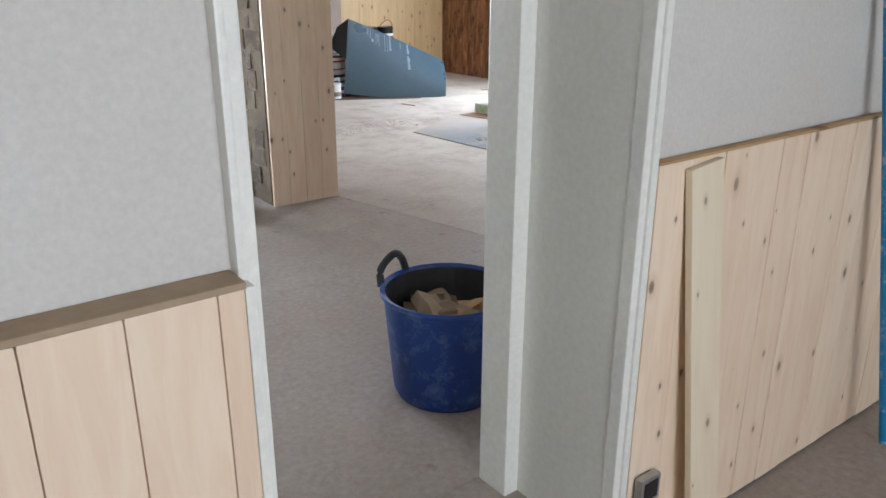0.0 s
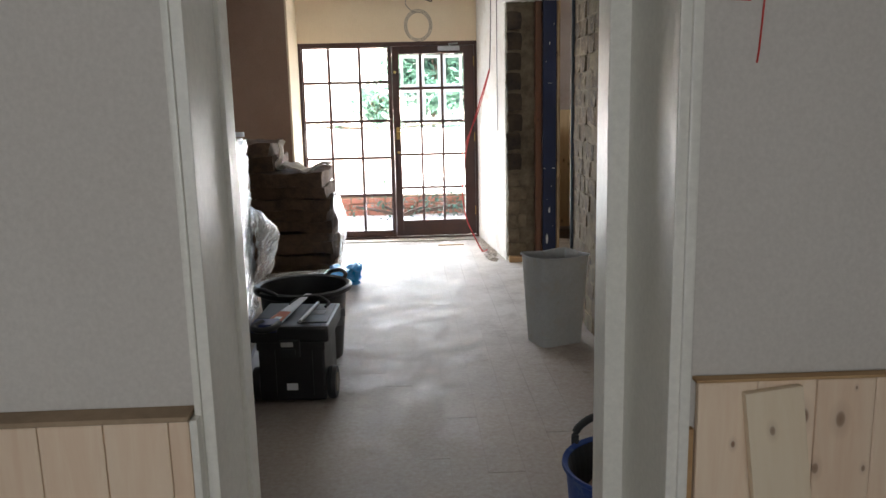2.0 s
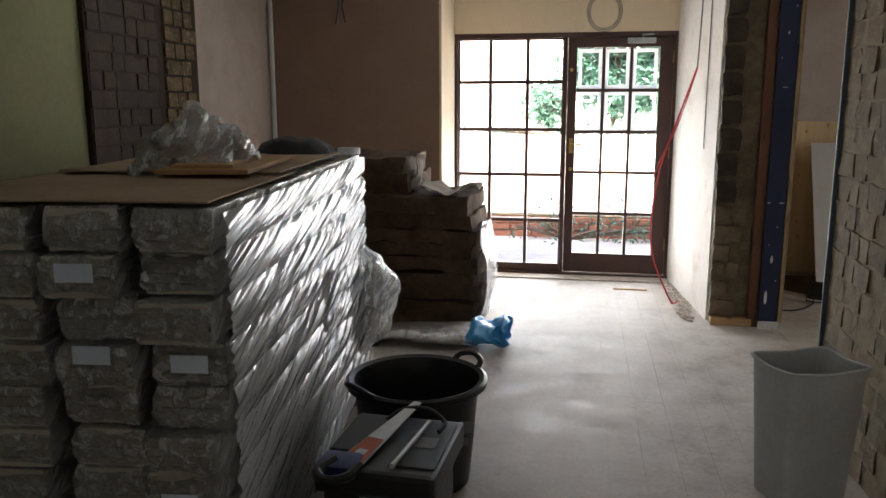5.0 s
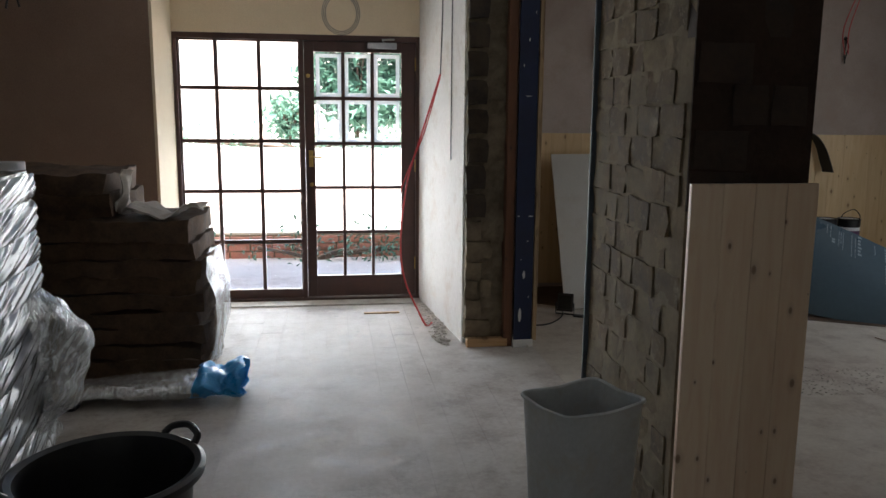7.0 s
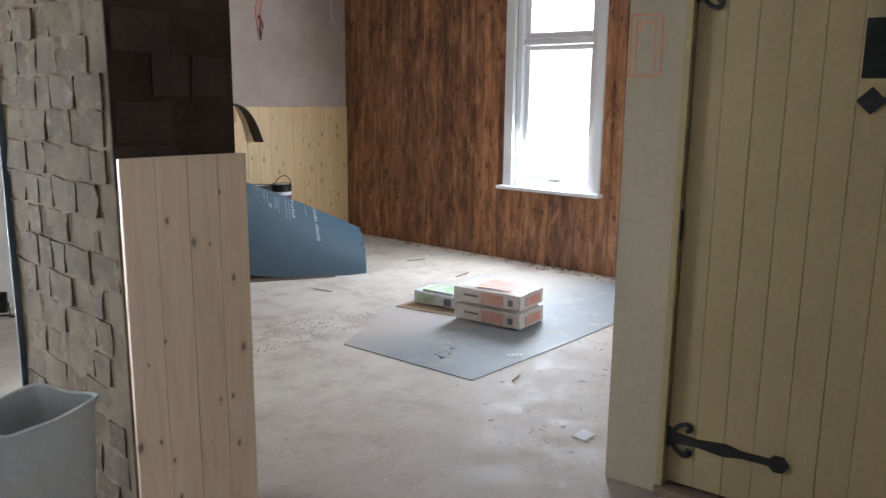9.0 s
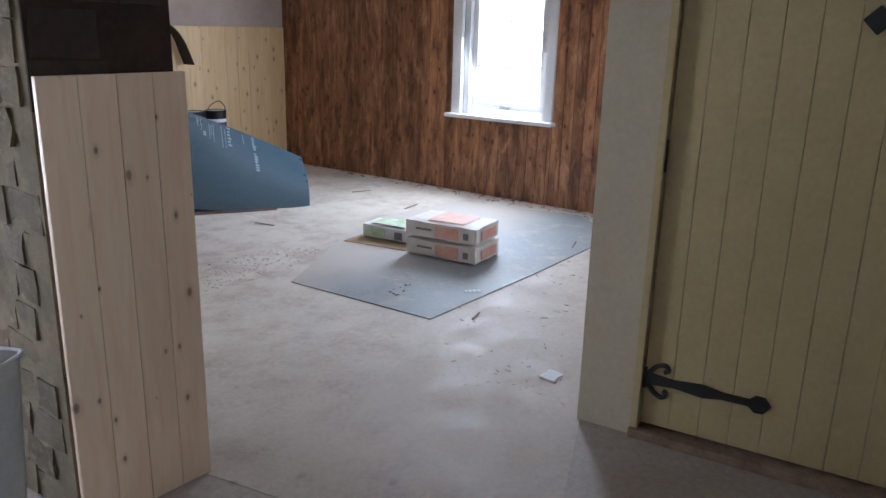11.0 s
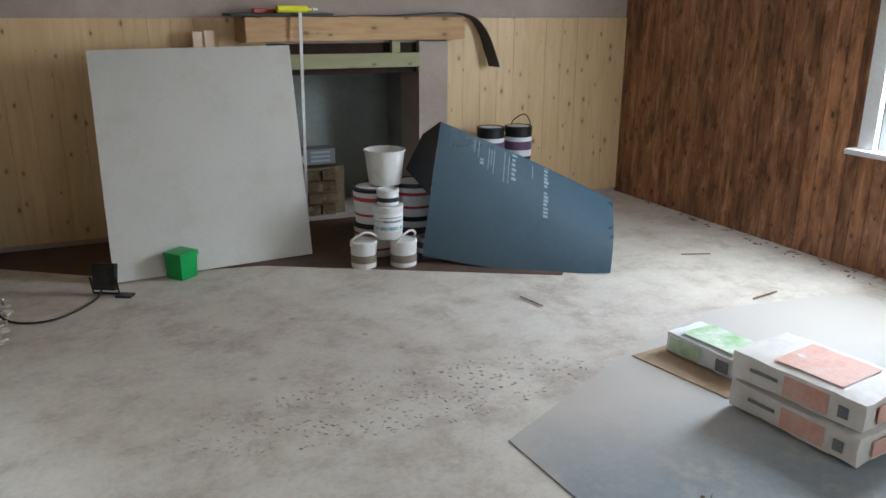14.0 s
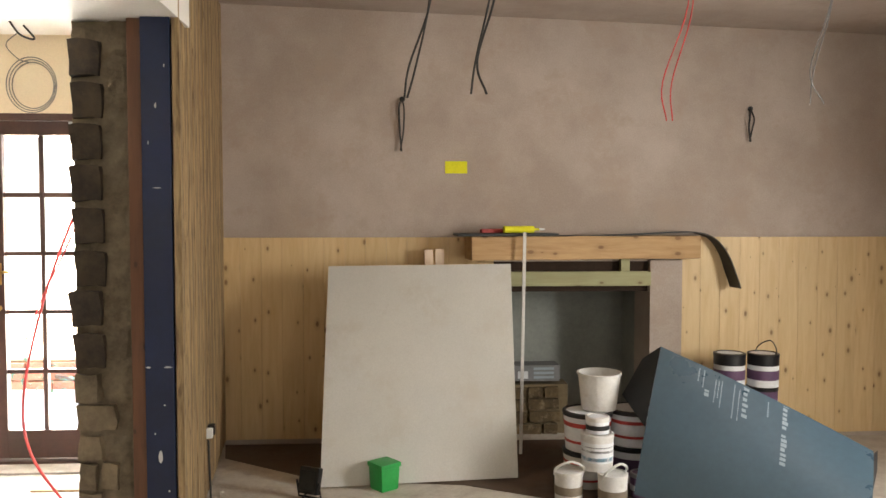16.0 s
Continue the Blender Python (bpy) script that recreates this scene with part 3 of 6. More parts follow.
# Same kind of unseen sun-blocking panel, behind the invented lounge opening.
structure("window_blind_lounge", boxes((5.38, 6.72, 3.88, 3.92, 0.75, 2.25)), "white_wall", "white panel added behind the invented lounge opening to block the sun")
# Unseen slab added only to stop sun leaking past the ceilings.
structure("roof", boxes((-2.6, 8.1, -2.5, 9.6, 3.05, 3.2)), "splinter", "unseen slab added above the rooms to stop sun leaks")
structure("ceiling_hall", boxes((-2.3, 4.6, -2.2, 1.8, 2.6, 2.75)), "ceiling", "plain white hall ceiling")
structure("wall_west_green", boxes((-1.3, -0.92, 2.11, 5.75, 0, 2.7)), "green_wall", "old green-cream painted wall")
structure("wall_west_plaster", boxes((-1.3, -0.92, 6.95, 8.3, 0, 2.7)), "plaster_pink", "bare pink plastered wall")
structure("wall_north_brown", boxes((-1.3, 0.50, 8.28, 9.25, 0, 2.7)), "plaster_brown", "brown drying plaster wall beside the glazed doors")
structure("trim_reveal", boxes((0.50, 0.52, 8.27, 8.93, 0, 2.56)), "plaster_cream", "cream plastered reveal beside the glazed doors")
structure("wall_over_doors", boxes((0.50, 2.45, 8.92, 9.25, 2.11, 2.7)), "plaster_cream", "cream plaster above the glazed doors")
structure("wall_reveal_white", prism([(2.40, 9.25), (2.40, 8.93), (2.545, 7.62), (2.62, 7.62), (2.62, 9.25)], 0, 2.56), "reveal_white", "white plastered splayed wall beside the glazed doors")
structure("wall_pier_core", prism([(2.625, 7.64), (2.95, 7.64), (2.72, 9.26), (2.625, 9.26)], 0, 2.8), "plaster_pink", "core of the dividing wall")
structure("beam", boxes((2.53, 3.02, 4.94, 7.66, 2.33, 2.9)), "ceiling", "white plastered beam over the wide opening")
structure("beam_header", boxes((3.02, 4.45, 4.94, 5.14, 2.45, 2.95), (4.36, 4.56, 4.1, 4.94, 2.45, 2.95)), "ceiling", "white boxed header over the opening")
structure("ceiling_entrance", boxes((-1.3, 2.53, 2.11, 9.25, H1, 2.75), (2.53, 4.8, 2.11, 4.94, H1, 2.75)), "ceiling", "white ceiling of the entrance room")
structure("ceiling_lounge", prism([(3.02, 5.14), (4.36, 5.14), (4.56, 4.1), (8.2, 4.0), (8.2, 9.3), (2.6, 9.3), (2.6, 7.66), (3.02, 7.66)], 2.98, h2), "plaster_pink", "unpainted plaster ceiling of the large room")
# fireplace wall with its opening
structure("wall_north_lounge", boxes((2.6, 4.56, 9.264, 9.62, 0, 2.98), (5.62, 7.9, 9.264, 9.62, 0, 2.98), (4.56, 5.62, 9.264, 9.62, 1.2, 2.98)), "plaster_pink", "bare pink plaster wall above pine wainscot")
structure("wall_fireplace_recess", boxes((4.40, 5.75, 9.92, 10.0, 0, 1.5), (4.46, 4.56, 9.62, 9.92, 0, 1.5), (5.62, 5.72, 9.62, 9.92, 0, 1.5), (4.56, 5.62, 9.62, 9.92, 1.3, 1.5)), "grey_render", "grey-green rendered inside of the fireplace")
structure("trim_fireplace_jamb", boxes((5.60, 5.815, 9.215, 9.27, 0, 1.21)), "plaster_pink", "pale plastered jamb of the fireplace")
# stained board wall with the window
EW, EWL = along(7.36, 9.264, 7.54, 4.0)
WU0, WU1, WZ0, WZ1 = 9.264 - 7.03, 9.264 - 6.20, 0.69, 2.59
structure("wall_east_lounge", boxes((-0.3, WU0, 0.02, 0.4, 0, 2.98), (WU1, EWL + 0.3, 0.02, 0.4, 0, 2.98), (WU0, WU1, 0.02, 0.4, 0, WZ0), (WU0, WU1, 0.02, 0.4, WZ1, 2.98), m=EW), "mortar_dark", "wall behind the old stained boards")
# Opening is invented, out of view, to hold the lounge fill lamp.
structure("wall_south_lounge", boxes((4.42, 5.4, 3.9, 4.135, 0, 2.98), (6.7, 8.0, 3.9, 4.135, 0, 2.98), (5.4, 6.7, 3.9, 4.135, 0, 0.8), (5.4, 6.7, 3.9, 4.135, 2.2, 2.98)), "white_wall", "plain white wall")
# lobby wall with the plank door
LW, LWL = along(4.335, 4.14, 4.60, 2.1)
DU0, DU1 = 0.235, 1.055
for nm, row in (("near", (0, DU0 - 0.03, 0.0, 0.2, 0, 2.7)), ("far", (DU1 + 0.05, LWL, 0.0, 0.2, 0, 2.7)), ("head", (DU0 - 0.03, DU1 + 0.05, 0.0, 0.2, 2.06, 2.7)), ("back", (DU0 - 0.03, DU1 + 0.05, 0.13, 0.2, 0, 2.06))):
    structure("wall_lobby_" + nm, boxes(row, m=LW), "lobby_cream", "cream painted wall beside the plank door")

# door lining and architraves of the first doorway
dl = thing("door_frame_1", "white gloss door lining with moulded architraves", "door frame", kind="structure")
for rows, nm in (
    (((1.282, 1.292, 1.765, 2.115, 0, 2.06),), "jamb"),
    (((2.150, 2.166, 1.80, 2.215, 0, 2.06),), "jamb"),
    (((1.292, 2.150, 1.77, 2.16, 2.03, 2.058),), "head"),
    (((1.288, 1.302, 2.04, 2.118, 0, 2.03),), "stop"),
    (((2.104, 2.153, 2.115, 2.218, 0, 2.03),), "stop"),
    (((1.284, 1.312, 1.742, 1.772, -0.07, 2.09), (1.279, 1.292, 1.734, 1.76, -0.07, 2.10)), "architrave"),
    (((2.146, 2.172, 1.795, 1.83, 0, 2.09), (2.166, 2.186, 1.788, 1.83, 0, 2.10)), "architrave"),
    (((1.24, 2.22, 1.75, 1.80, 2.06, 2.11),), "architrave"),
):
    part(nm, boxes(*rows, bev=0.004), "gloss_white", dl)

# ---- wainscots: each board a piece ----
def plank_mesh(name, w, t, h, mat, bev=0.003):
    gap = 0.002 if mat in ("stain_boards", "scraped_boards") else 0.0004
    return mesh_of(name, boxes((gap, w - gap, -t, 0, 0, h), bev=bev), mat)


def wainscot(name, label, m, length, z0, z1, w, t, mat, cat="wainscot", bev=0.003):
    """Boards side by side along x of m, standing on its -y side."""
    top = thing(name, label, cat, m)
    me = plank_mesh("plank", w, t, z1 - z0, mat, bev)
    u = 0.0
    while u < length - 0.02:
        if u + w > length:
            me = plank_mesh("plank", length - u, t, z1 - z0, mat, bev)
        part("plank", me, mat, top, m=pose(u, random.uniform(-0.0015, 0.0015), z0))
        u += w
    return top


m, L = along(-2.1, 1.722, 1.276, 1.722)
wl = wainscot("wainscot_boards", "new pale pine tongue-and-groove wainscot with thin cap", m @ pose(0.1065, 0, 0), L - 0.1065, -0.06, 0.945, 0.1115, 0.016, "pine", bev=0.0055)
part("cap", boxes((-0.04, L - 0.1065, -0.020, 0.034, 0.946, 0.956), bev=0.003), "card", wl, "thin dull brown top batten")
part("end_batten", boxes((L - 0.1065, L - 0.0925, -0.014, 0.034, -0.065, 0.9455), bev=0.003), "gloss_white", wl)
m, L = along(2.205, 1.818, 4.38, 1.80)
wr = wainscot("wainscot_boards", "new pale pine tongue-and-groove wainscot with dark knots", m, L, -0.06, 0.945, 0.1145, 0.018, "pine", bev=0.0055)
part("cap", boxes((-0.005, L, -0.022, 0.004, 0.946, 0.952), bev=0.002), "timber", wr)
part("batten", boxes((-0.035, -0.003, -0.012, 0.004, 0.25, 0.85), bev=0.002), "timber", wr)
solid("loose_board", plank_mesh("loose_board", 0.112, 0.018, 1.0, "pine_pale"), "pine_pale", "loose pale pine board leaning against the wainscot", "board", pose(2.396, 1.752, -0.066, -2.6, -6.3, 0))
pw = wainscot("wainscot_boards", "pine tongue-and-groove panel on the brick pillar", pose(2.797, 4.908, 0), 0.424, 0.0, 1.29, 0.106, 0.018, "pine")
m, L = along(2.775, 9.262, 4.56, 9.262)
wainscot("wainscot_boards", "knotty varnished pine wainscot beside the fireplace", m, L, 0.04, 1.362, 0.135, 0.016, "pine_warm")
m, L = along(5.815, 9.262, 7.355, 9.262)
wainscot("wainscot_boards", "knotty varnished pine wainscot in the corner", m, L, 0.03, 1.362, 0.135, 0.016, "pine_warm")
brown = wainscot("wall_boards", "old dark red-brown stained boards, worn and streaked", EW, WU0 - 0.085, 0.0, 2.80, 0.094, 0.02, "stain_boards", cat="panelling")
wainscot("wall_boards", "old dark red-brown stained boards beyond the window", EW @ pose(WU1 + 0.07, 0, 0), EWL - WU1 - 0.07, 0.0, 2.80, 0.094, 0.02, "stain_boards", cat="panelling")
wainscot("wall_boards", "old dark stained boards below the window", EW @ pose(WU0 - 0.085, 0, 0), WU1 - WU0 + 0.155, 0.0, WZ0 - 0.03, 0.095, 0.02, "stain_boards", cat="panelling")
m, L = along(2.992, 7.475, 2.775, 9.26)
wainscot("wall_cladding", "scraped narrow brown boards on the dividing wall", m, L, 0.04, 2.84, 0.052, 0.03, "scraped_boards", cat="cladding")


# ---- masonry: each brick and stone a piece ----
def brick_mesh(name, l, d, h, mat, seed, rough=0.006):
    bm = fine_box(0, l, 0, d, 0, h, 0.045)
    c = Vector((l / 2, d / 2, h / 2))
    for v in bm.verts:
        if sum(abs(v.co[k] - c[k]) > 0.42 * (l, d, h)[k] for k in range(3)) >= 2:
            v.co += (c - v.co).normalized() * 0.004
    return mesh_of(name, crumple(bm, rough, seed, 13.0), mat, smooth=True)


def masonry(parent, m, length, z0, z1, course, lengths, mat, name="brick", proud=0.02, joint=0.012, alt=None, seed=3, rough=0.006, loose=1.0):
    """Courses along x of m; the face looks to -y."""
    rnd = random.Random(seed)
    pool = [brick_mesh(name, l, 0.06, course - joint, mat, seed + k, rough) for k, l in enumerate(lengths * 2)]
    pool2 = [brick_mesh(name, l, 0.06, course - joint, alt, seed + 50 + k, rough) for k, l in enumerate(lengths * 2)] if alt else pool
    lens = lengths * 2
    z = z0
    while z + course * 0.6 < z1:
        u = rnd.uniform(0.0, 0.015)
        while u < length - 0.035:
            fits = [k for k in range(len(lens)) if u + lens[k] <= length + 0.015]
            if not fits:
                break
            k = rnd.choice(fits)
            if length - u - lens[k] < 0.05:
                k = max(fits, key=lambda q: lens[q])
            src = pool2 if rnd.random() < (0.4 if alt else 0) else pool
            part(name, src[k], mat, parent, m=m @ pose(u, -proud + loose * rnd.uniform(-0.007, 0.007), z + loose * rnd.uniform(-0.002, 0.002), loose * rnd.uniform(-1, 1), loose * rnd.uniform(-1.2, 1.2), loose * rnd.uniform(-1.5, 1.5)))
            u += lens[k] + joint
        z += course


pil = structure("brick_pillar", prism([(2.80, 4.935), (3.205, 4.935), (3.205, 5.36), (2.98, 5.78), (2.80, 5.81)], 0, 2.33), "mortar", "rough pillar of old grey-brown bricks with crumbling joints")
tagged(pil, category="pillar")
m, L = along(2.80, 5.80, 2.80, 4.955)
masonry(pil, m, L, 0.0, 2.33, 0.110, [0.11, 0.155, 0.19, 0.225], "brick", seed=5, proud=0.005, joint=0.007, rough=0.012, alt="brick_pale", loose=0.35)
part("pointing", crumple(crumple(fine_box(2.8045, 2.83, 4.945, 5.80, 0.0, 2.33, 0.022), 0.006, 3, 14), 0.004, 5, 40), "mortar", pil, "crumbling lime pointing", smooth=True)
m, L = along(2.795, 4.94, 3.21, 4.94)
part("soot_coat", boxes((2.80, 3.207, 4.928, 4.937, 1.2, 2.33)), "mortar_dark", pil, "soot-black mortar")
masonry(pil, m, L, 1.20, 2.33, 0.133, [0.12, 0.18, 0.21], "brick_dark", seed=9, proud=0.013, joint=0.008)
part("edge_strip", boxes((2.778, 2.80, 5.80, 5.815, 0, 2.32), bev=0.003), "edge_blue", pil, "dusty blue plastic edge strip")
def rough_block(x0, x1, y0, y1, z0, z1):
    """A block of trowelled, lumpy mortar."""
    bm = crumple(fine_box(x0, x1, y0, y1, z0, z1, 0.03), 0.012, 5, 9)
    return crumple(bm, 0.007, 8, 26)


pier = structure("stone_pier", rough_block(2.555, 2.80, 7.552, 7.66, 0.04, 2.33), "mortar_stone", "stripped stone pier with rough lime mortar")
tagged(pier, category="pier")
m, L = along(2.545, 7.545, 2.715, 7.53)
masonry(pier, m, 0.135, 0.85, 2.32, 0.178, [0.105, 0.125], "stone", "stone", 0.020, 0.022, None, 11, 0.017, 1.6)
masonry(pier, m, 0.19, 0.06, 0.84, 0.13, [0.08, 0.11, 0.17], "stone_pale", "stone", 0.012, 0.014, None, 13, 0.017, 1.6)
solid("sill_block", boxes((2.56, 2.83, 7.49, 7.56, 0, 0.055), bev=0.008), "timber", "short dusty timber block at the foot of the pier", "timber block")
solid("timber_post", boxes((2.803, 2.862, 7.495, 7.60, 0, 2.33), bev=0.004), "red_timber", "red-brown timber post between stone and steel", "post")
col = thing("steel_column", "dark blue painted steel column with chipped paint", "column")
part("flange", boxes((2.866, 2.985, 7.47, 7.485, 0.05, 2.33), bev=0.002), "blue_steel", col)
part("web", boxes((2.90, 2.915, 7.486, 7.60, 0.05, 2.33)), "blue_steel", col)
part("base_plate", boxes((2.862, 2.995, 7.46, 7.60, 0, 0.05), bev=0.003), "primer", col, "pale unpainted base")
for z, x, w, h in ((0.45, 2.915, 0.022, 0.07), (0.16, 2.89, 0.03, 0.11), (0.862, 2.868, 0.025, 0.01), (0.862, 2.94, 0.04, 0.01), (0.70, 2.94, 0.010, 0.010), (0.33, 2.955, 0.009, 0.012), (1.95, 2.92, 0.012, 0.03), (1.80, 2.89, 0.008, 0.02), (1.62, 2.90, 0.05, 0.005), (0.58, 2.90, 0.008, 0.008), (2.12, 2.96, 0.006, 0.02)):
    bm = bmesh.new()
    bm.faces.new([bm.verts.new((x + w * (0.5 + 0.5 * math.cos(a) * random.uniform(0.6, 1)), 7.4685, z + h * (0.5 + 0.5 * math.sin(a) * random.uniform(0.7, 1)))) for a in [k * math.pi / 4 for k in range(8)]])
    part("paint_chip", bm, "primer", col)
old = structure("chimney_brick", boxes((-1.3, -0.89, 5.75, 6.95, 0, 2.7)), "mortar_dark", "dark sooty exposed brickwork in the side wall")
m, L = along(-0.885, 5.75, -0.885, 6.95)
masonry(old, m, 0.75, 1.1, 2.57, 0.1, [0.11, 0.2, 0.23], "brick_dark", seed=21, proud=0.002, joint=0.008, loose=0.5)
masonry(old, m @ pose(0.76, 0, 0), 0.42, 1.1, 2.57, 0.1, [0.11, 0.19], "brick", seed=23, proud=0.012, loose=0.6)

# ---- glazed doors ----
FY = 8.95
fd = thing("door_2", "dark brown glazed doors with small panes, closed", "glazed door", kind="structure")
part("frame", boxes((0.515, 0.548, FY - 0.03, FY + 0.06, 0, 2.11), (2.375, 2.41, FY - 0.03, FY + 0.06, 0, 2.11), (0.548, 2.375, FY - 0.03, FY + 0.06, 2.068, 2.11), (1.462, 1.497, FY - 0.03, FY + 0.06, 0, 2.068), (0.515, 2.41, FY - 0.05, FY + 0.08, 0, 0.03), bev=0.004), "brown_frame", fd)


def glazed(parent, xs, zs, x0, x1, z0, z1, bar, y, name):
    leaf = part(name, boxes((x0, xs[0], y, y + 0.045, z0, z1), (xs[-1], x1, y, y + 0.045, z0, z1), (xs[0], xs[-1], y, y + 0.045, z0, zs[0]), (xs[0], xs[-1], y, y + 0.045, zs[-1], z1), bev=0.003), "brown_frame", parent)
    for x in xs[1:-1]:
        part("glazing_bar", boxes((x - bar / 2, x + bar / 2, y + 0.004, y + 0.040, zs[0], zs[-1]), bev=0.004), "brown_frame", leaf)
    for z in zs[1:-1]:
        part("glazing_bar", boxes((xs[0], xs[-1], y + 0.006, y + 0.038, z - bar / 2, z + bar / 2), bev=0.004), "brown_frame", leaf)
    for a, b in zip(xs, xs[1:]):
        for c, d in zip(zs, zs[1:]):
            pane = part("pane", boxes((a, b, y + 0.020, y + 0.024, c, d)), "glass", leaf)
            pane.visible_shadow = False
    return leaf


glazed(fd, [0.562, 0.83, 1.155, 1.452], [0.10, 0.492, 0.897, 1.292, 1.70, 2.055], 0.549, 1.461, 0.032, 2.067, 0.030, FY, "fixed_screen")
leaf = glazed(fd, [1.575, 1.80, 2.03, 2.26], [0.205, 0.563, 0.924, 1.275, 1.628, 1.985], 1.499, 2.373, 0.035, 2.066, 0.026, FY, "door_leaf")
for a, b in ((1.588, 1.787), (1.813, 2.017), (2.043, 2.247)):
    for c, d in ((1.288, 1.615), (1.641, 1.972)):
        w = 0.03
        bm = boxes((a, a + w, FY + 0.012, FY + 0.018, c, d), (b - w, b, FY + 0.012, FY + 0.018, c, d), (a + w, b - w, FY + 0.012, FY + 0.018, c, c + w), (a + w, b - w, FY + 0.012, FY + 0.018, d - w, d))
        # Thin translucent ring laid over the pane's edge.
        part("pane_rim", bm, "bead", leaf, "white border round the pane")
part("handle_plate", boxes((1.525, 1.56, FY - 0.008, FY - 0.001, 1.09, 1.22), bev=0.002), "brass", leaf, "small brass lever plate")
part("handle", tube([(1.543, FY - 0.01, 1.17), (1.543, FY - 0.045, 1.17), (1.57, FY - 0.05, 1.17), (1.63, FY - 0.05, 1.168)], 0.008), "brass", leaf, "brass lever handle", smooth=True)
part("keyhole", lathe([(0.016, 0), (0.016, 0.006), (0.004, 0.008)], 16, m=pose(1.543, FY - 0.001, 0.95, 90)), "brass", leaf)
part("bolt", lathe([(0.016, 0), (0.016, 0.02), (0.006, 0.024)], 16, m=pose(1.53, FY - 0.001, 1.80, 90)), "brass", leaf)
part("door_closer", boxes((1.99, 2.22, FY - 0.06, FY - 0.002, 2.012, 2.058), bev=0.008), "galv", leaf, "grey door closer box")
part("closer_arm", tube([(2.12, FY - 0.03, 2.06), (2.10, FY - 0.1, 2.075), (2.20, FY - 0.03, 2.085)], 0.008, smooth=False), "galv", leaf)
for z in (0.25, 1.05, 1.85):
    part("hinge", boxes((2.366, 2.384, FY - 0.012, FY - 0.002, z, z + 0.1), bev=0.002), "brass", leaf)
solid("draught_strip", boxes((1.93, 2.20, 8.44, 8.475, 0, 0.012), bev=0.003), "timber", "short thin batten lying on the floor by the doors", "batten")
structure("door_threshold", boxes((0.53, 2.40, 8.74, 8.90, 0.0, 0.014), bev=0.004), "floor", "pale worn threshold board")

# ---- sash window in the board wall ----
win = thing("window_1", "white painted timber window with leaded panes", "window", EW, kind="structure")
a, b = WU0, WU1
part("casing", boxes((a - 0.09, a + 0.005, -0.045, -0.002, WZ0, WZ1 + 0.07), (b - 0.005, b + 0.075, -0.045, -0.002, WZ0, WZ1 + 0.07), (a - 0.005 + 0.01, b - 0.005, -0.045, -0.002, WZ1, WZ1 + 0.07), bev=0.006), "window_white", win)
part("window_sill", boxes((a - 0.13, b + 0.10, -0.10, 0.06, WZ0 - 0.032, WZ0), bev=0.008), "window_white", win)
part("window_frame", boxes((a + 0.005, a + 0.06, 0.0, 0.16, WZ0, WZ1), (b - 0.06, b - 0.005, 0.0, 0.16, WZ0, WZ1), (a + 0.06, b - 0.06, 0.02, 0.16, WZ1 - 0.06, WZ1), (a + 0.06, b - 0.06, 0.01, 0.16, WZ0, WZ0 + 0.05), (a + 0.06, b - 0.06, 0.01, 0.16, 1.93, 1.985), bev=0.004), "window_white", win)
for nm, z0, z1, rows in (("top_light", 1.99, WZ1 - 0.065, [2.26]), ("casement", WZ0 + 0.055, 1.925, [1.10, 1.47])):
    s = part(nm, boxes((a + 0.062, a + 0.105, 0.05, 0.10, z0, z1), (b - 0.105, b - 0.062, 0.05, 0.10, z0, z1), (a + 0.105, b - 0.105, 0.05, 0.10, z0, z0 + 0.045), (a + 0.105, b - 0.105, 0.05, 0.10, z1 - 0.04, z1), bev=0.004), "window_white", win)
    zs = [z0 + 0.045] + rows + [z1 - 0.04]
    mid = (a + b) / 2
    for z in rows:
        part("lead_bar", boxes((a + 0.105, b - 0.105, 0.068, 0.078, z - 0.005, z + 0.005)), "galv", s)
    part("lead_bar", boxes((mid - 0.005, mid + 0.005, 0.0685, 0.0775, z0 + 0.045, z1 - 0.04)), "galv", s)
    for c, d in zip(zs, zs[1:]):
        pane = part("pane", boxes((a + 0.105, b - 0.105, 0.072, 0.075, c, d)), "glass", s)
        pane.visible_shadow = False
    top = zs[-2]
    for u0, u1 in ((a + 0.11, mid - 0.01), (mid + 0.01, b - 0.11)):
        w = 0.045
        part("pane_rim", boxes((u0, u0 + w, 0.066, 0.070, top + 0.01, zs[-1]), (u1 - w, u1, 0.066, 0.070, top + 0.01, zs[-1]), (u0 + w, u1 - w, 0.066, 0.070, top + 0.01, top + 0.055), (u0 + w, u1 - w, 0.066, 0.070, zs[-1] - 0.045, zs[-1])), "bead", s)
part("reveal_lining", boxes((a - 0.012, a + 0.004, 0.162, 0.41, WZ0, WZ1), (b - 0.004, b + 0.012, 0.162, 0.41, WZ0, WZ1), (a + 0.004, b - 0.004, 0.162, 0.41, WZ0 - 0.012, WZ0 + 0.004), (a + 0.004, b - 0.004, 0.162, 0.41, WZ1 - 0.004, WZ1 + 0.012)), "window_white", win)
part("catch", boxes((mid - 0.05, mid + 0.05, 0.02, 0.05, WZ0 + 0.06, WZ0 + 0.085), bev=0.004), "galv", win)
part("stay", boxes((a + 0.04, a + 0.062, -0.01, 0.03, 0.86, 0.92), bev=0.003), "window_white", win)
part("stay", boxes((a + 0.04, a + 0.062, -0.01, 0.03, 1.26, 1.34), bev=0.003), "window_white", win)

# ---- plank door with wrought iron ----
pd = thing("door_3", "cream painted plank door with black wrought-iron hinges, closed", "plank door", LW @ pose(0, 0.02, 0), kind="structure")
n = 8
w = (DU1 - DU0) / n
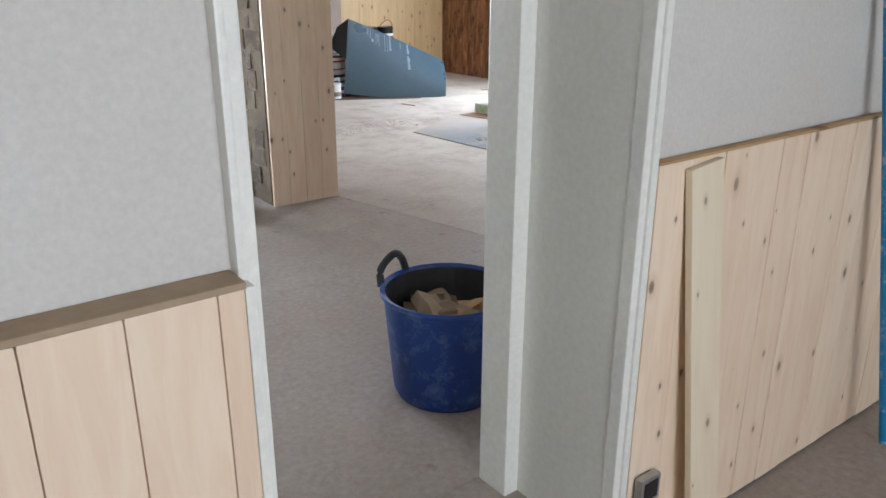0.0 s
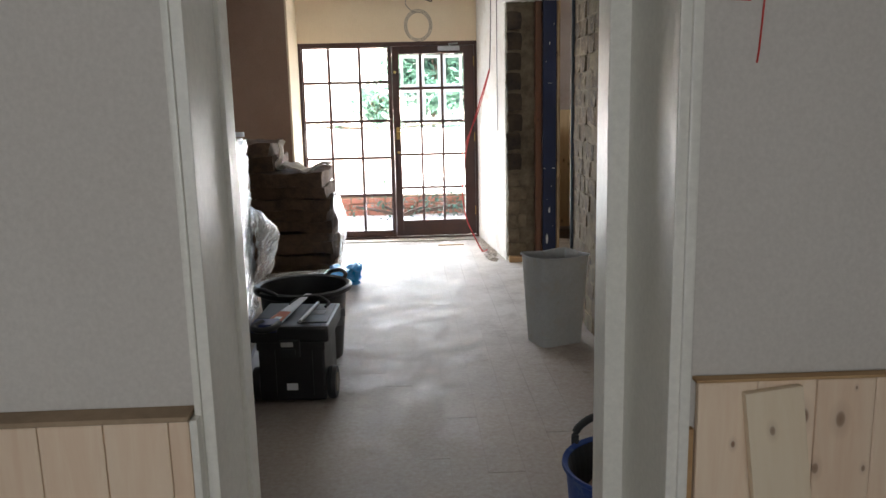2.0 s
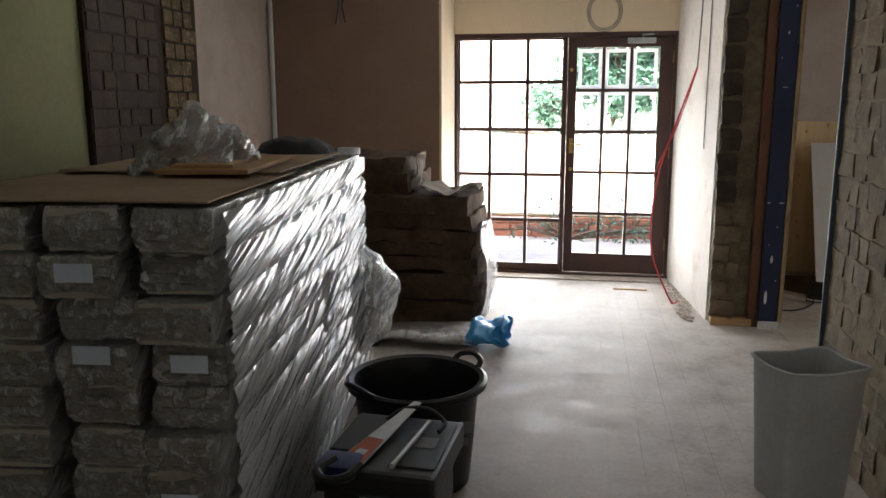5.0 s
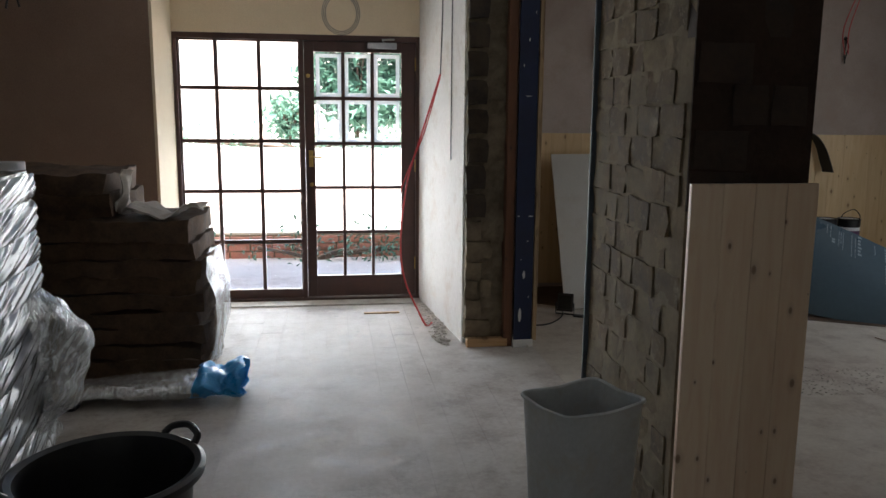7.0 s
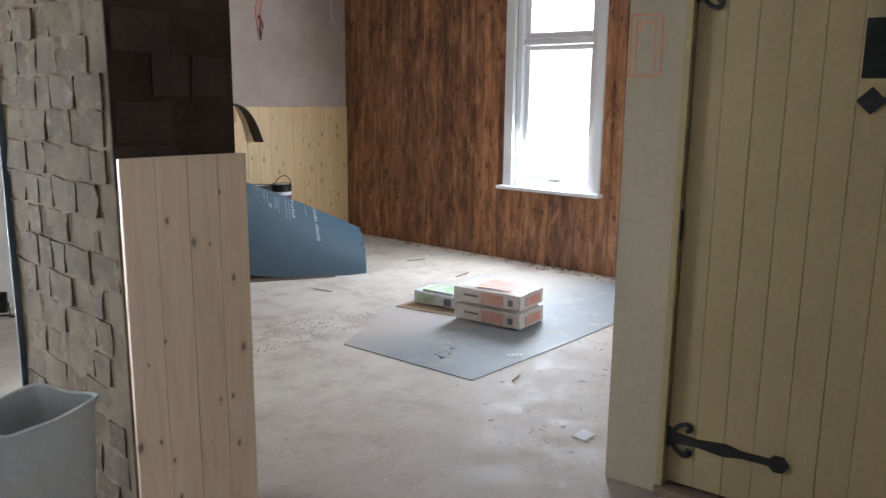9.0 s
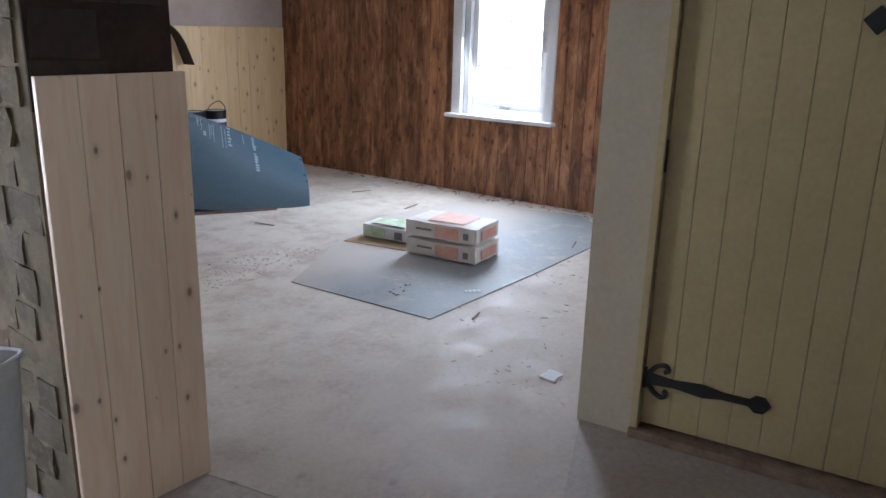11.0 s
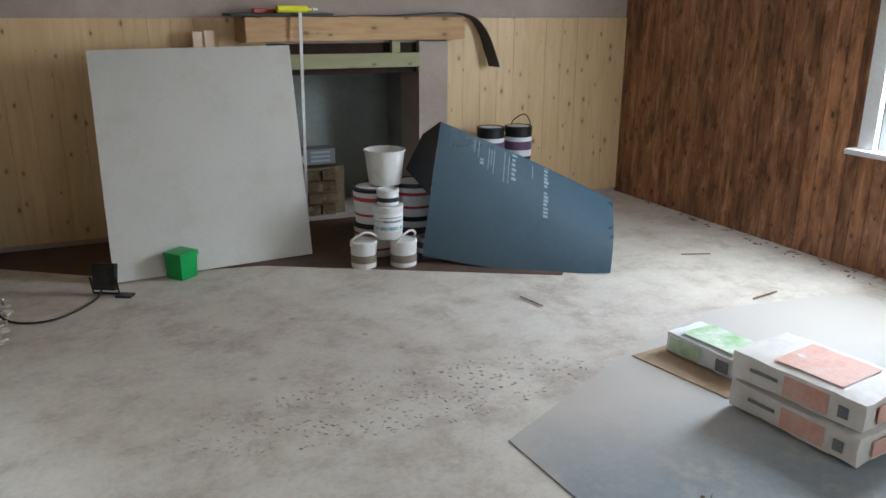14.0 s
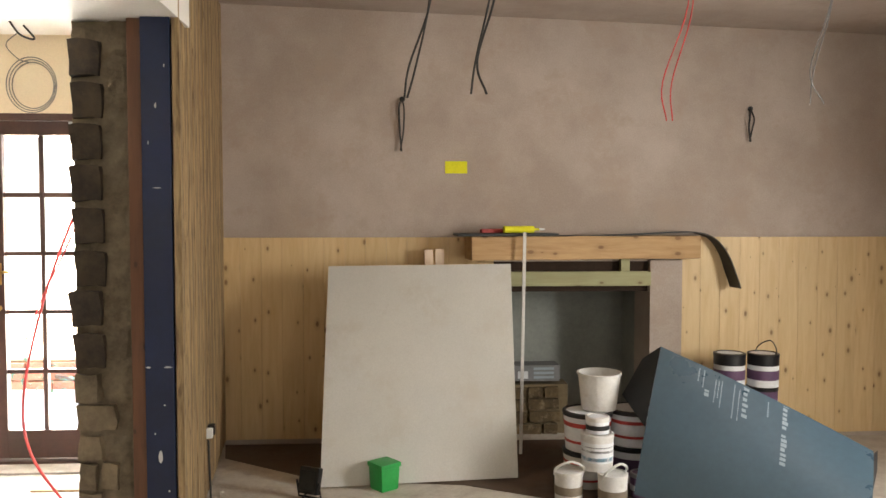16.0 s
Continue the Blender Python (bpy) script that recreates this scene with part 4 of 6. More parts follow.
pmesh = mesh_of("plank", boxes((0.0006, w - 0.0006, 0, 0.035, 0, 1.96), bev=0.003), "cream_gloss")
for k in range(n):
    part("plank", pmesh, "cream_gloss", pd, m=pose(DU0 + k * w, 0, 0.05))
part("frame", boxes((DU0 - 0.03, DU0 - 0.004, -0.03, 0.1, 0, 2.06), (DU1 + 0.004, DU1 + 0.05, -0.03, 0.1, 0, 2.06), (DU0 - 0.004, DU1 + 0.004, -0.03, 0.1, 2.015, 2.06), bev=0.004), "cream_gloss", pd)
part("threshold", boxes((DU0 - 0.03, DU1 + 0.05, -0.05, 0.1, 0, 0.035), bev=0.006), "splinter", pd, "worn dark timber threshold")


def spear(u0, z0, length, turn=0.0):
    """A strap with fleur ends in the plane of the door."""
    bm = boxes((-0.045, 0.0, -0.008, 0, -0.04, 0.04), bev=0.002)
    outline = [(0, 0.022), (0.1, 0.014), (0.2, 0.024), (0.26, 0.012), (length - 0.07, 0.012), (length - 0.05, 0.03), (length - 0.02, 0.028), (length, 0.0)]
    pts = outline + [(x, -z) for x, z in outline[-2::-1]]
    front = [bm.verts.new((x, -0.012, z)) for x, z in pts]
    back = [bm.verts.new((x, -0.001, z)) for x, z in pts]
    bm.faces.new(front), bm.faces.new(back[::-1])
    for i in range(len(pts)):
        j = (i + 1) % len(pts)
        bm.faces.new((front[i], back[i], back[j], front[j]))
    for s in (1, -1):
        tube([(0.005, -0.006, s * 0.02), (0.03, -0.006, s * 0.05), (0.06, -0.006, s * 0.062), (0.075, -0.006, s * 0.045), (0.06, -0.006, s * 0.035)], 0.009, 6, 5, bm)
    bmesh.ops.transform(bm, matrix=pose(u0, 0, z0, 0, turn, 0), verts=bm.verts)
    return bm


part("strap_hinge", spear(DU0 + 0.01, 0.23, 0.42), "iron", pd, "black wrought-iron strap hinge")
part("strap_hinge", spear(DU0 + 0.01, 1.84, 0.42), "iron", pd, "black wrought-iron strap hinge")
part("peephole", boxes((DU0 + 0.52, DU0 + 0.655, -0.006, -0.001, 1.545, 1.725), bev=0.003), "dark_glass", pd, "small dark glazed spy panel")
lat = part("latch", boxes((DU0 + 0.56, DU0 + 0.75, -0.016, -0.002, 1.467, 1.489), (DU0 + 0.707, DU0 + 0.732, -0.018, -0.002, 1.315, 1.60), bev=0.004), "iron", pd, "black iron thumb latch")
for u, z in ((0.555, 1.478), (0.719, 1.29), (0.719, 1.62)):
    part("latch_point", boxes((-0.03, 0.03, -0.014, -0.002, -0.03, 0.03), bev=0.004, m=pose(DU0 + u, 0, z, 0, 45, 0)), "iron", lat)
part("keyhole", lathe([(0.013, 0), (0.013, 0.004), (0.003, 0.005)], 14, m=pose(DU0 + 0.722, -0.001, 1.125, 90)), "iron", pd)
part("butt_hinge", lathe([(0.008, 0), (0.008, 0.11)], 10, m=pose(DU0 - 0.004, -0.012, 0.98)), "iron", pd)
chalk = thing("chalk_marks", "faint red chalk rectangle drawn on the wall", "wall marking", LW @ pose(-0.045, 0, 0.01))
for r in ((0.05, 0.056, 1.545, 1.76), (0.165, 0.171, 1.545, 1.76), (0.056, 0.165, 1.754, 1.76), (0.056, 0.165, 1.545, 1.551), (0.072, 0.077, 1.56, 1.735), (0.077, 0.14, 1.73, 1.735), (0.085, 0.09, 1.70, 1.73), (0.14, 0.145, 1.57, 1.735)):
    part("line", boxes((r[0], r[1], -0.0015, -0.0005, r[2], r[3])), "red_chalk", chalk)


# ---- entrance room: stacked goods ----
PACK_TURN = pose(0.755, 3.79, 0, 0, 0, 6.2)
PH, PW, PL = 0.118, 0.205, 2.08
pallet = thing("pallet", "low timber bearers under the wrapped packs", "bearers", PACK_TURN)
for y in (0.1, 0.95, 1.85):
    part("bearer", boxes((-0.84, 0.0, y, y + 0.1, 0.0, 0.075), bev=0.003), "timber", pallet)
LABELS = {(0, 0): 0.055, (0, 2): 0.02, (0, 3): 0.0, (0, 6): 0.02, (1, 6): 0.055, (1, 8): 0.03}
for colm in range(4):
    for row in range(10):
        rnd = random.Random(colm * 20 + row)
        dx, dy, dh = rnd.uniform(-0.022, 0.016) - (0.02 if row < 4 else 0), rnd.uniform(-0.045, 0.03), rnd.uniform(-0.006, 0.0)
        pk = thing("wrapped_pack", "long pack of boards shrink-wrapped in clear creased film", "wrapped pack", PACK_TURN @ pose(-PW * (colm + 1) - 0.03 * colm + dx, dy, 0.077 + row * (PH + 0.002), 0, rnd.uniform(-0.6, 0.6), rnd.uniform(-0.3, 0.3)), group="stack of wrapped packs")
        for q in range(4):
            e = rnd.uniform(0.004, 0.012)
            part("board", boxes((0.012, PW - 0.012, e, PL - 0.012, 0.005 + q * 0.0275, 0.0295 + q * 0.0275), bev=0.003), "pack_board", pk)
        bm = fine_box(0, PW, 0, PL, 0.001, PH + dh, 0.026)
        for v in bm.verts:
            tuck = 0.012 * min(1.0, abs(2 * v.co.z / PH - 1)) ** 6
            v.co.x += tuck * (1 - 2 * v.co.x / PW)
            v.co.y += tuck * (1 - 2 * v.co.y / PL)
            a, b = v.co.z - 0.45 * v.co.y, v.co.y + 0.45 * v.co.z
            v.co.x += 0.011 * noise.noise(Vector((a * 21, b * 2.2, 3.1 * row + colm)))
        crumple(bm, 0.006, colm * 11 + row, 9.0)
        part("film", bm, "wrap", pk, "clear creased shrink film", smooth=True)
        if (colm, row) in LABELS:
            z = LABELS[colm, row]
            part("paper_label", boxes((0.055, 0.155, -0.014, -0.012, 0.02 + z, 0.068 + z)), "label_blue", pk, "pale blue-white paper label")


def creased(y, z):
    """Outward swell of the stretched film: ridges running slantwise up the stack, over the packs' own bellies."""
    a, b = z - 0.24 * y, y + 0.24 * z
    wide = 1 - abs(noise.noise(Vector((a * 34, b * 0.9, 0.3)))) * 2
    fine = 1 - abs(noise.noise(Vector((a * 95, b * 1.8, 7.1)))) * 2
    tiny = noise.noise(Vector((a * 190, b * 4, 2.2)))
    row = abs(math.sin(math.pi * (z - 0.077) / (PH + 0.002)))
    slack = 0.75 + 0.35 * min(1, max(0, (1.25 - z) / 0.4))
    return 0.013 * row ** 0.5 + slack * (0.007 * wide + 0.0045 * fine + 0.0012 * tiny)


solid("stretch_film", sheet(lambda u, v: PACK_TURN @ Vector((0.008 + creased(PL * u, 0.09 + 1.17 * v), 0.01 + (PL - 0.02) * u, 0.09 + 1.17 * v)), 150, 300), "stretch_film", "clear creased stretch film pulled over the side of the packs", "stretch film", smooth=True)
T = PACK_TURN
solid("cardboard_sheet", crumple(fine_box(-0.84, -0.015, 0.0, 0.85, 1.284, 1.289, 0.1), 0.006, 3, 4), "card", "brown cardboard sheet lying on the packs", "cardboard", T)
solid("cardboard_sheet", crumple(fine_box(-0.80, -0.03, 0.70, 1.75, 1.295, 1.301, 0.1), 0.004, 5, 4), "card", "second cardboard sheet on the packs", "cardboard", T)
solid("offcut_board", boxes((-0.36, -0.06, 0.55, 1.25, 1.305, 1.32), bev=0.002), "timber", "thin timber offcut on the packs", "offcut", T @ pose(0, 0, 0, 0, 0, 3))
solid("offcut_board", boxes((-0.30, -0.10, 0.60, 1.15, 1.321, 1.333), bev=0.002), "timber", "thin timber offcut on another", "offcut", T @ pose(0, 0, 0, 0, 0, 5))
solid("plastic_bag", crumple_fine(sheet(lambda u, v: Vector((-0.52 + 0.34 * u, 0.62 + 0.42 * v, 1.30 + 0.21 * max(0, math.sin(math.pi * u)) ** 0.6 * max(0, math.sin(math.pi * min(1, v * 1.02))) ** 0.5)), 30, 30), 0.06, 8, 8), "polythene", "clear crumpled plastic bag on the packs", "plastic bag", T, smooth=True)
solid("dark_cloth", crumple(sheet(lambda u, v: Vector((-0.42 + 0.36 * u, 1.55 + 0.3 * v, 1.285 + 0.10 * math.sin(math.pi * u) ** 0.5 * math.sin(math.pi * v) ** 0.5)), 16, 16, 0.004), 0.03, 12, 10), "black_rubber", "black crumpled cloth on the packs", "cloth", T, smooth=True)
solid("tape_roll", lathe([(0.035, 0), (0.055, 0), (0.055, 0.03), (0.035, 0.03), (0.035, 0)], 24), "label_white", "white tape roll at the end of the packs", "tape roll", T @ pose(-0.03, 1.95, 1.28))
# loose film hanging from the end of the stack
solid("loose_film", crumple(crumple(sheet(lambda u, v: Vector((-0.02 + (0.05 + 0.17 * math.sin(math.pi * min(1, 1.25 * (1 - v)))) * math.sin(math.pi * (0.12 + 0.8 * u)), 1.78 + 0.42 * u, 0.09 + 0.72 * v)), 34, 40), 0.05, 2, 6), 0.02, 6, 17), "polythene", "loose hanging clear film at the end of the packs", "film", T, smooth=True)
solid("loose_film", crumple(sheet(lambda u, v: Vector((0.05 + 0.03 * v, 1.10 + 0.12 * u + 0.12 * v, 0.62 + 0.24 * v)), 10, 18), 0.022, 9, 12), "polythene", "torn flap of clear film hanging off the packs", "film", T, smooth=True)
rail = thing("metal_rail", "slotted galvanised rails lying along the packs", "metal rail", T @ pose(0.045, 0.05, 0, 0, 0, -0.8))
part("channel", boxes((0, 0.07, 0, 1.9, 0.0, 0.004), (0, 0.004, 0, 1.9, 0.004, 0.035), (0.066, 0.07, 0, 1.9, 0.004, 0.035)), "galv", rail)
for k in range(6):
    part("slot", boxes((0.022, 0.048, 0.2 + 0.3 * k, 0.28 + 0.3 * k, 0.0042, 0.0052)), "black_plastic", rail)
rail2 = solid("metal_rail", boxes((0.082, 0.125, 0.1, 1.7, 0, 0.03), bev=0.003), "galv", "plain galvanised rail lying along the packs", "metal rail", T)

# mineral wool slabs
WOOL = pose(0.42, 7.30, 0, 0, 0, -3)


def wool_slab(x1, z0, h, k):
    bm = crumple(fine_box(-0.58, x1, -0.28 + 0.012 * (k % 2), 0.30, z0, z0 + h, 0.04), 0.03, k, 4)
    return crumple(bm, 0.014, k + 40, 16)


zz = 0.03
for k, (h, x1) in enumerate(((0.10, 0.57), (0.09, 0.55), (0.10, 0.58), (0.09, 0.54), (0.10, 0.57), (0.09, 0.54), (0.10, 0.57), (0.10, 0.53), (0.13, 0.52))):
    solid("insulation_slab", wool_slab(x1, zz, h - 0.004, k), "wool", "thick brown mineral wool slab in a slumped stack", "insulation slab", WOOL, smooth=True, group="stack of insulation slabs")
    zz += h
for k in range(2):
    solid("insulation_slab", wool_slab(0.12 - 0.03 * k, zz + 0.005, 0.12, 20 + k), "wool", "brown mineral wool slab on top of the stack", "insulation slab", WOOL, smooth=True, group="stack of insulation slabs")
    zz += 0.13
solid("wool_facing", crumple(sheet(lambda u, v: Vector((0.55 + 0.43 * u, 7.03 + 0.35 * v, 0.965 + 0.03 * math.sin(9 * u))), 16, 8, 0.01), 0.03, 6, 12), "wool_face", "torn pale facing on the top slab", "facing", smooth=True)
solid("wool_facing", crumple(sheet(lambda u, v: Vector((0.54 + 0.05 * u, 7.05 + 0.2 * v, 0.95 + 0.24 * u)), 10, 6, 0.01), 0.04, 9, 12), "wool_face", "torn pale flap at the end of a slab", "facing", smooth=True)
solid("slab_film", crumple(sheet(lambda u, v: Vector((1.0 + 0.05 * math.sin(3 * v), 6.98 + 0.55 * u, 0.02 + 0.70 * v)), 12, 16), 0.03, 4, 8), "polythene", "clear film hanging down the slab stack", "film", smooth=True)
bag = thing("polythene_bag", "empty clear polythene bag with blue print, lying on the floor", "plastic bag")
part("body", crumple(sheet(lambda u, v: Vector((0.25 + 0.75 * u, 6.72 + 0.18 * math.cos(2 * math.pi * v) * (0.6 + 0.4 * u) + 0.05 * u, 0.075 + 0.06 * math.sin(2 * math.pi * v) * (0.5 + 0.6 * u))), 22, 22), 0.018, 2, 12), "polythene", bag, smooth=True)
part("printed_end", crumple_fine(sheet(lambda u, v: Vector((0.98 + 0.24 * u, 6.77 + (0.17 + 0.05 * u) * math.cos(2 * math.pi * v), 0.085 + 0.060 * math.sin(2 * math.pi * v) * (1 + 0.3 * math.sin(9 * u)) + 0.02 * u)), 24, 40), 0.03, 3, 13), "blue_bag", bag, "bright blue printed end", smooth=True)
solid("black_block", boxes((0.22, 0.40, 6.60, 6.72, 0, 0.07), bev=0.02), "black_rubber", "black rubber block on the floor", "block")

# black tub and tool box
tub = thing("black_tub", "large black round plastic tub with a rolled rim", "tub", pose(1.015, 4.95, 0))
part("bowl", lathe([(0.0, 0.01), (0.215, 0.0), (0.235, 0.2), (0.25, 0.39), (0.258, 0.395), (0.264, 0.405), (0.284, 0.41), (0.288, 0.432), (0.274, 0.44), (0.254, 0.432), (0.24, 0.38), (0.20, 0.03), (0.0, 0.03)], 56), "black_plastic", tub, smooth=True)
for s in (0, 180):
    part("handle", tube([(-0.075, 0.268, 0.434), (-0.06, 0.295, 0.455), (0, 0.31, 0.468), (0.06, 0.295, 0.455), (0.075, 0.268, 0.434)], 0.012), "black_plastic", tub, smooth=True, m=pose(0, 0, 0, 0, 0, s - 40))
part("sticker", boxes((0.10, 0.16, -0.237, -0.234, 0.27, 0.32), m=pose(0, 0, 0, 0, 0, 28)), "ink", tub, "grey sticker")
part("sticker", boxes((0.10, 0.14, -0.236, -0.233, 0.22, 0.25), m=pose(0, 0, 0, 0, 0, 28)), "ink", tub, "grey sticker")
tb = thing("tool_box", "black wheeled plastic tool box with a ribbed lid", "tool box", pose(1.06, 4.36, 0, 0, 0, -3))
bm = boxes((-0.165, 0.165, -0.19, 0.19, 0.02, 0.325), bev=0.012)
for x in (-0.10, 0.085):
    box(bm, x, x + 0.02, -0.196, -0.189, 0.05, 0.30, bev=0.002)
box(bm, -0.17, 0.17, -0.20, 0.20, 0.285, 0.325, bev=0.006)
part("body", bm, "black_plastic", tb)
lid = part("lid", boxes((-0.195, 0.195, -0.215, 0.235, 0.327, 0.412), bev=0.018), "black_plastic", tb)
part("lid_panel", boxes((0.03, 0.18, -0.16, 0.19, 0.409, 0.418), bev=0.004), "black_rubber", lid)
part("lid_bin", boxes((-0.185, -0.06, -0.10, 0.20, 0.409, 0.425), bev=0.006), "black_rubber", lid)
part("badge", boxes((0.055, 0.145, -0.02, 0.06, 0.418, 0.4195)), "ink", lid, "dull grey embossed badge")
bm = boxes((-0.185, -0.055, -0.24, -0.12, 0.385, 0.432), bev=0.018)
part("carry_handle", bm, "blue_handle", lid, "dark blue front grip", smooth=True)
part("latch", boxes((-0.05, 0.05, -0.228, -0.192, 0.255, 0.345), (-0.03, 0.03, -0.234, -0.222, 0.27, 0.30), bev=0.006), "black_rubber", tb, "shiny dark latch")
part("latch_plate", boxes((-0.04, 0.02, -0.231, -0.227, 0.312, 0.335)), "galv", tb, "bright latch plate")
part("badge", boxes((-0.03, 0.025, -0.195, -0.191, 0.075, 0.11)), "label_white", tb, "small pale badge")
for s in (-1, 1):
    wh = part("wheel", lathe([(0.0, -0.02), (0.08, -0.02), (0.085, 0), (0.08, 0.02), (0, 0.02)], 28, m=pose(s * 0.19, -0.11, 0.086, 0, 90)), "black_rubber", tb)
    part("hub", lathe([(0.0, -0.022), (0.05, -0.022), (0.05, 0.022), (0, 0.022)], 20, m=pose(s * 0.191, -0.11, 0.086, 0, 90)), "tan_band", wh, "dull yellow hub ring")
saw = thing("hand_saw", "hand saw with a red-printed blade lying across the tool box", "hand saw", pose(1.02, 4.36, 0.434, 5, 0, -16))
part("blade", prism([(-0.055, -0.20), (0.04, -0.20), (0.012, 0.27), (-0.02, 0.27)], 0.0, 0.003), "galv", saw)
part("blade_print", prism([(-0.05, -0.18), (0.034, -0.18), (0.022, -0.02), (-0.038, -0.02)], 0.0035, 0.005), "saw_red", saw, "worn red printed panel")
part("print_mark", prism([(-0.025, -0.15), (0.012, -0.15), (0.01, -0.10), (-0.022, -0.10)], 0.0055, 0.006), "label_white", saw)
part("handle", tube([(-0.05, -0.20, 0.012), (-0.06, -0.28, 0.014), (-0.01, -0.315, 0.014), (0.04, -0.28, 0.014), (0.04, -0.20, 0.012)], 0.016, 8), "black_plastic", saw, "black plastic grip", smooth=True)
solid("steel_tube", tube([(1.105, 4.16, 0.432), (1.125, 4.28, 0.437), (1.155, 4.50, 0.437)], 0.009, 12), "galv", "short bright steel tube lying on the tool box", "tube", smooth=True)
solid("tool_cable", tube([(1.0, 4.52, 0.428), (1.05, 4.57, 0.45), (1.14, 4.56, 0.46), (1.21, 4.50, 0.44), (1.20, 4.44, 0.43)], 0.008), "cable_black", "short black cable coiled on the tool box", "cable", smooth=True)

# grey bin beside the pillar
gb = thing("waste_bin", "tall dusty grey rectangular plastic bin with a wavy rim, empty", "waste bin", pose(2.532, 5.06, 0, 0, 0, 22))


def bin_wall(inset, z0, z1):
    """Straight sides, tight round corners, flaring upwards; the rim rises at the corners."""
    def f(u, v):
        a = 2 * math.pi * u
        c, s = math.cos(a), math.sin(a)
        k = 1 / max(abs(c) ** 9 + abs(s) ** 9, 1e-6) ** (1 / 9)
        w = (0.138 + 0.03 * v - inset), (0.106 + 0.03 * v - inset)
        rim = 0.009 * (0.5 - 0.5 * math.cos(4 * a)) * v ** 4
        return Vector((w[0] * c * k, w[1] * s * k, z0 + (z1 - z0) * v + rim))
    return f


part("shell", sheet(bin_wall(0.0, 0.0, 0.545), 96, 20, 0.004), "grey_plastic", gb, smooth=True)
part("base", prism([tuple(bin_wall(0.006, 0, 0)(k / 48, 0.0).xy) for k in range(48)], 0.003, 0.012), "grey_plastic", gb)
part("rim", tube([bin_wall(-0.004, 0.0, 0.545)(k / 96, 1.0) for k in range(97)], 0.006, 6, 1), "grey_plastic", gb, smooth=True)
part("dust", prism([tuple(bin_wall(0.012, 0, 0)(k / 48, 0.1).xy) for k in range(48)], 0.0125, 0.05), "crumb", gb, "brown dust in the bottom")

# blue flexible tub with rubble
bt = thing("rubble_tub", "scuffed blue flexible tub with two handles, half full of rubble", "tub", pose(2.335, 2.66, 0))
part("bowl", lathe([(0.0, 0.008), (0.165, 0.0), (0.178, 0.03), (0.205, 0.34), (0.218, 0.352), (0.216, 0.362), (0.20, 0.355), (0.19, 0.30), (0.165, 0.02), (0.0, 0.02)], 56), "blue_plastic", bt, smooth=True)
# Black surface just within the blue bowl.
part("lining", lathe([(0.198, 0.353), (0.187, 0.30), (0.165, 0.06), (0.0, 0.055)], 40, cap=False), "black_rubber", bt, "black inside of the tub")
for s in (0, 180):
    part("handle", tube([(-0.075, 0.205, 0.345), (-0.06, 0.215, 0.40), (0.0, 0.205, 0.435), (0.06, 0.215, 0.40), (0.075, 0.205, 0.345)], 0.013), "black_rubber", bt, "black loop handle", smooth=True, m=pose(0, 0, 0, 0, 0, s + 22))
for k in range(12):
    rnd = random.Random(k + 70)
    a, r = rnd.uniform(0, 6.28), rnd.uniform(0, 0.11)
    l, w = rnd.uniform(0.04, 0.12), rnd.uniform(0.03, 0.06)
    bm = crumple(fine_box(-l, l, -w, w, -0.02, 0.02, 0.03), 0.012, k, 20)
    solid("rubble_piece", bm, ("timber", "brick", "splinter", "card")[k % 4], "broken piece of wood or brick in the tub", "rubble", pose(2.335 + r * math.cos(a), 2.66 + r * math.sin(a), 0.20 + 0.012 * k * 0.6, rnd.uniform(-35, 35), rnd.uniform(-35, 35), rnd.uniform(0, 180)), group="rubble in the tub")

# ---- hall odds and ends ----
solid("extension_pole", tube([(3.263, 1.658, -0.055), (3.012, 1.785, 1.30)], 0.0145, 14, 4), "blue_pole", "bright blue extension pole leaning on the wall", "pole", smooth=True)
solid("pole_tip", tube([(3.0115, 1.7853, 1.303), (2.985, 1.799, 1.45)], 0.011, 12, 2), "black_plastic", "dark threaded tip of the pole", "pole tip")
solid("sticky_note", boxes((3.225, 3.315, 1.784, 1.7855, 0.80, 0.89)), "yellow", "yellow sticky note on the wainscot", "note")
sk = thing("socket_box", "metal back box with loose wires at the foot of the wainscot", "socket box", pose(2.255, 1.772, 0.16))
part("box", boxes((-0.035, 0.035, 0.0, 0.02, -0.035, 0.035), bev=0.003), "galv", sk)
part("hole", boxes((-0.024, 0.024, -0.002, -0.0005, -0.024, 0.024)), "black_plastic", sk)
wr2 = thing("red_marker_writing", "red handwritten sums on the white wall", "wall writing")


def stroke(pts, r=0.0018):
    return tube([(x, 1.8235, z) for x, z in pts], r, 5, 3, smooth=False)


for pts in (((2.241, 1.677), (2.231, 1.664), (2.248, 1.664)), ((2.244, 1.674), (2.242, 1.653)), ((2.264, 1.678), (2.254, 1.667), (2.254, 1.657), (2.263, 1.654), (2.267, 1.661), (2.256, 1.665)), ((2.225, 1.692), (2.282, 1.691), (2.282, 1.705)), ((2.225, 1.648), (2.249, 1.645), (2.28, 1.643)), ((2.306, 1.72), (2.304, 1.64), (2.299, 1.56), (2.296, 1.535)), ((2.287, 1.71), (2.289, 1.688), (2.295, 1.70), (2.297, 1.686)), ((2.316, 1.692), (2.339, 1.694))):
    part("stroke", stroke(pts), "red_paint", wr2)


# ---- large room: fireplace and goods ----
MT = pose(4.39, 9.0, 0, 0, 0, 5.8)
mb = boxes((0, 1.535, 0.0, 0.25, 1.222, 1.372), bev=0.01)
bmesh.ops.subdivide_edges(mb, edges=[e for e in mb.edges if e.calc_length() > 0.5], cuts=14)
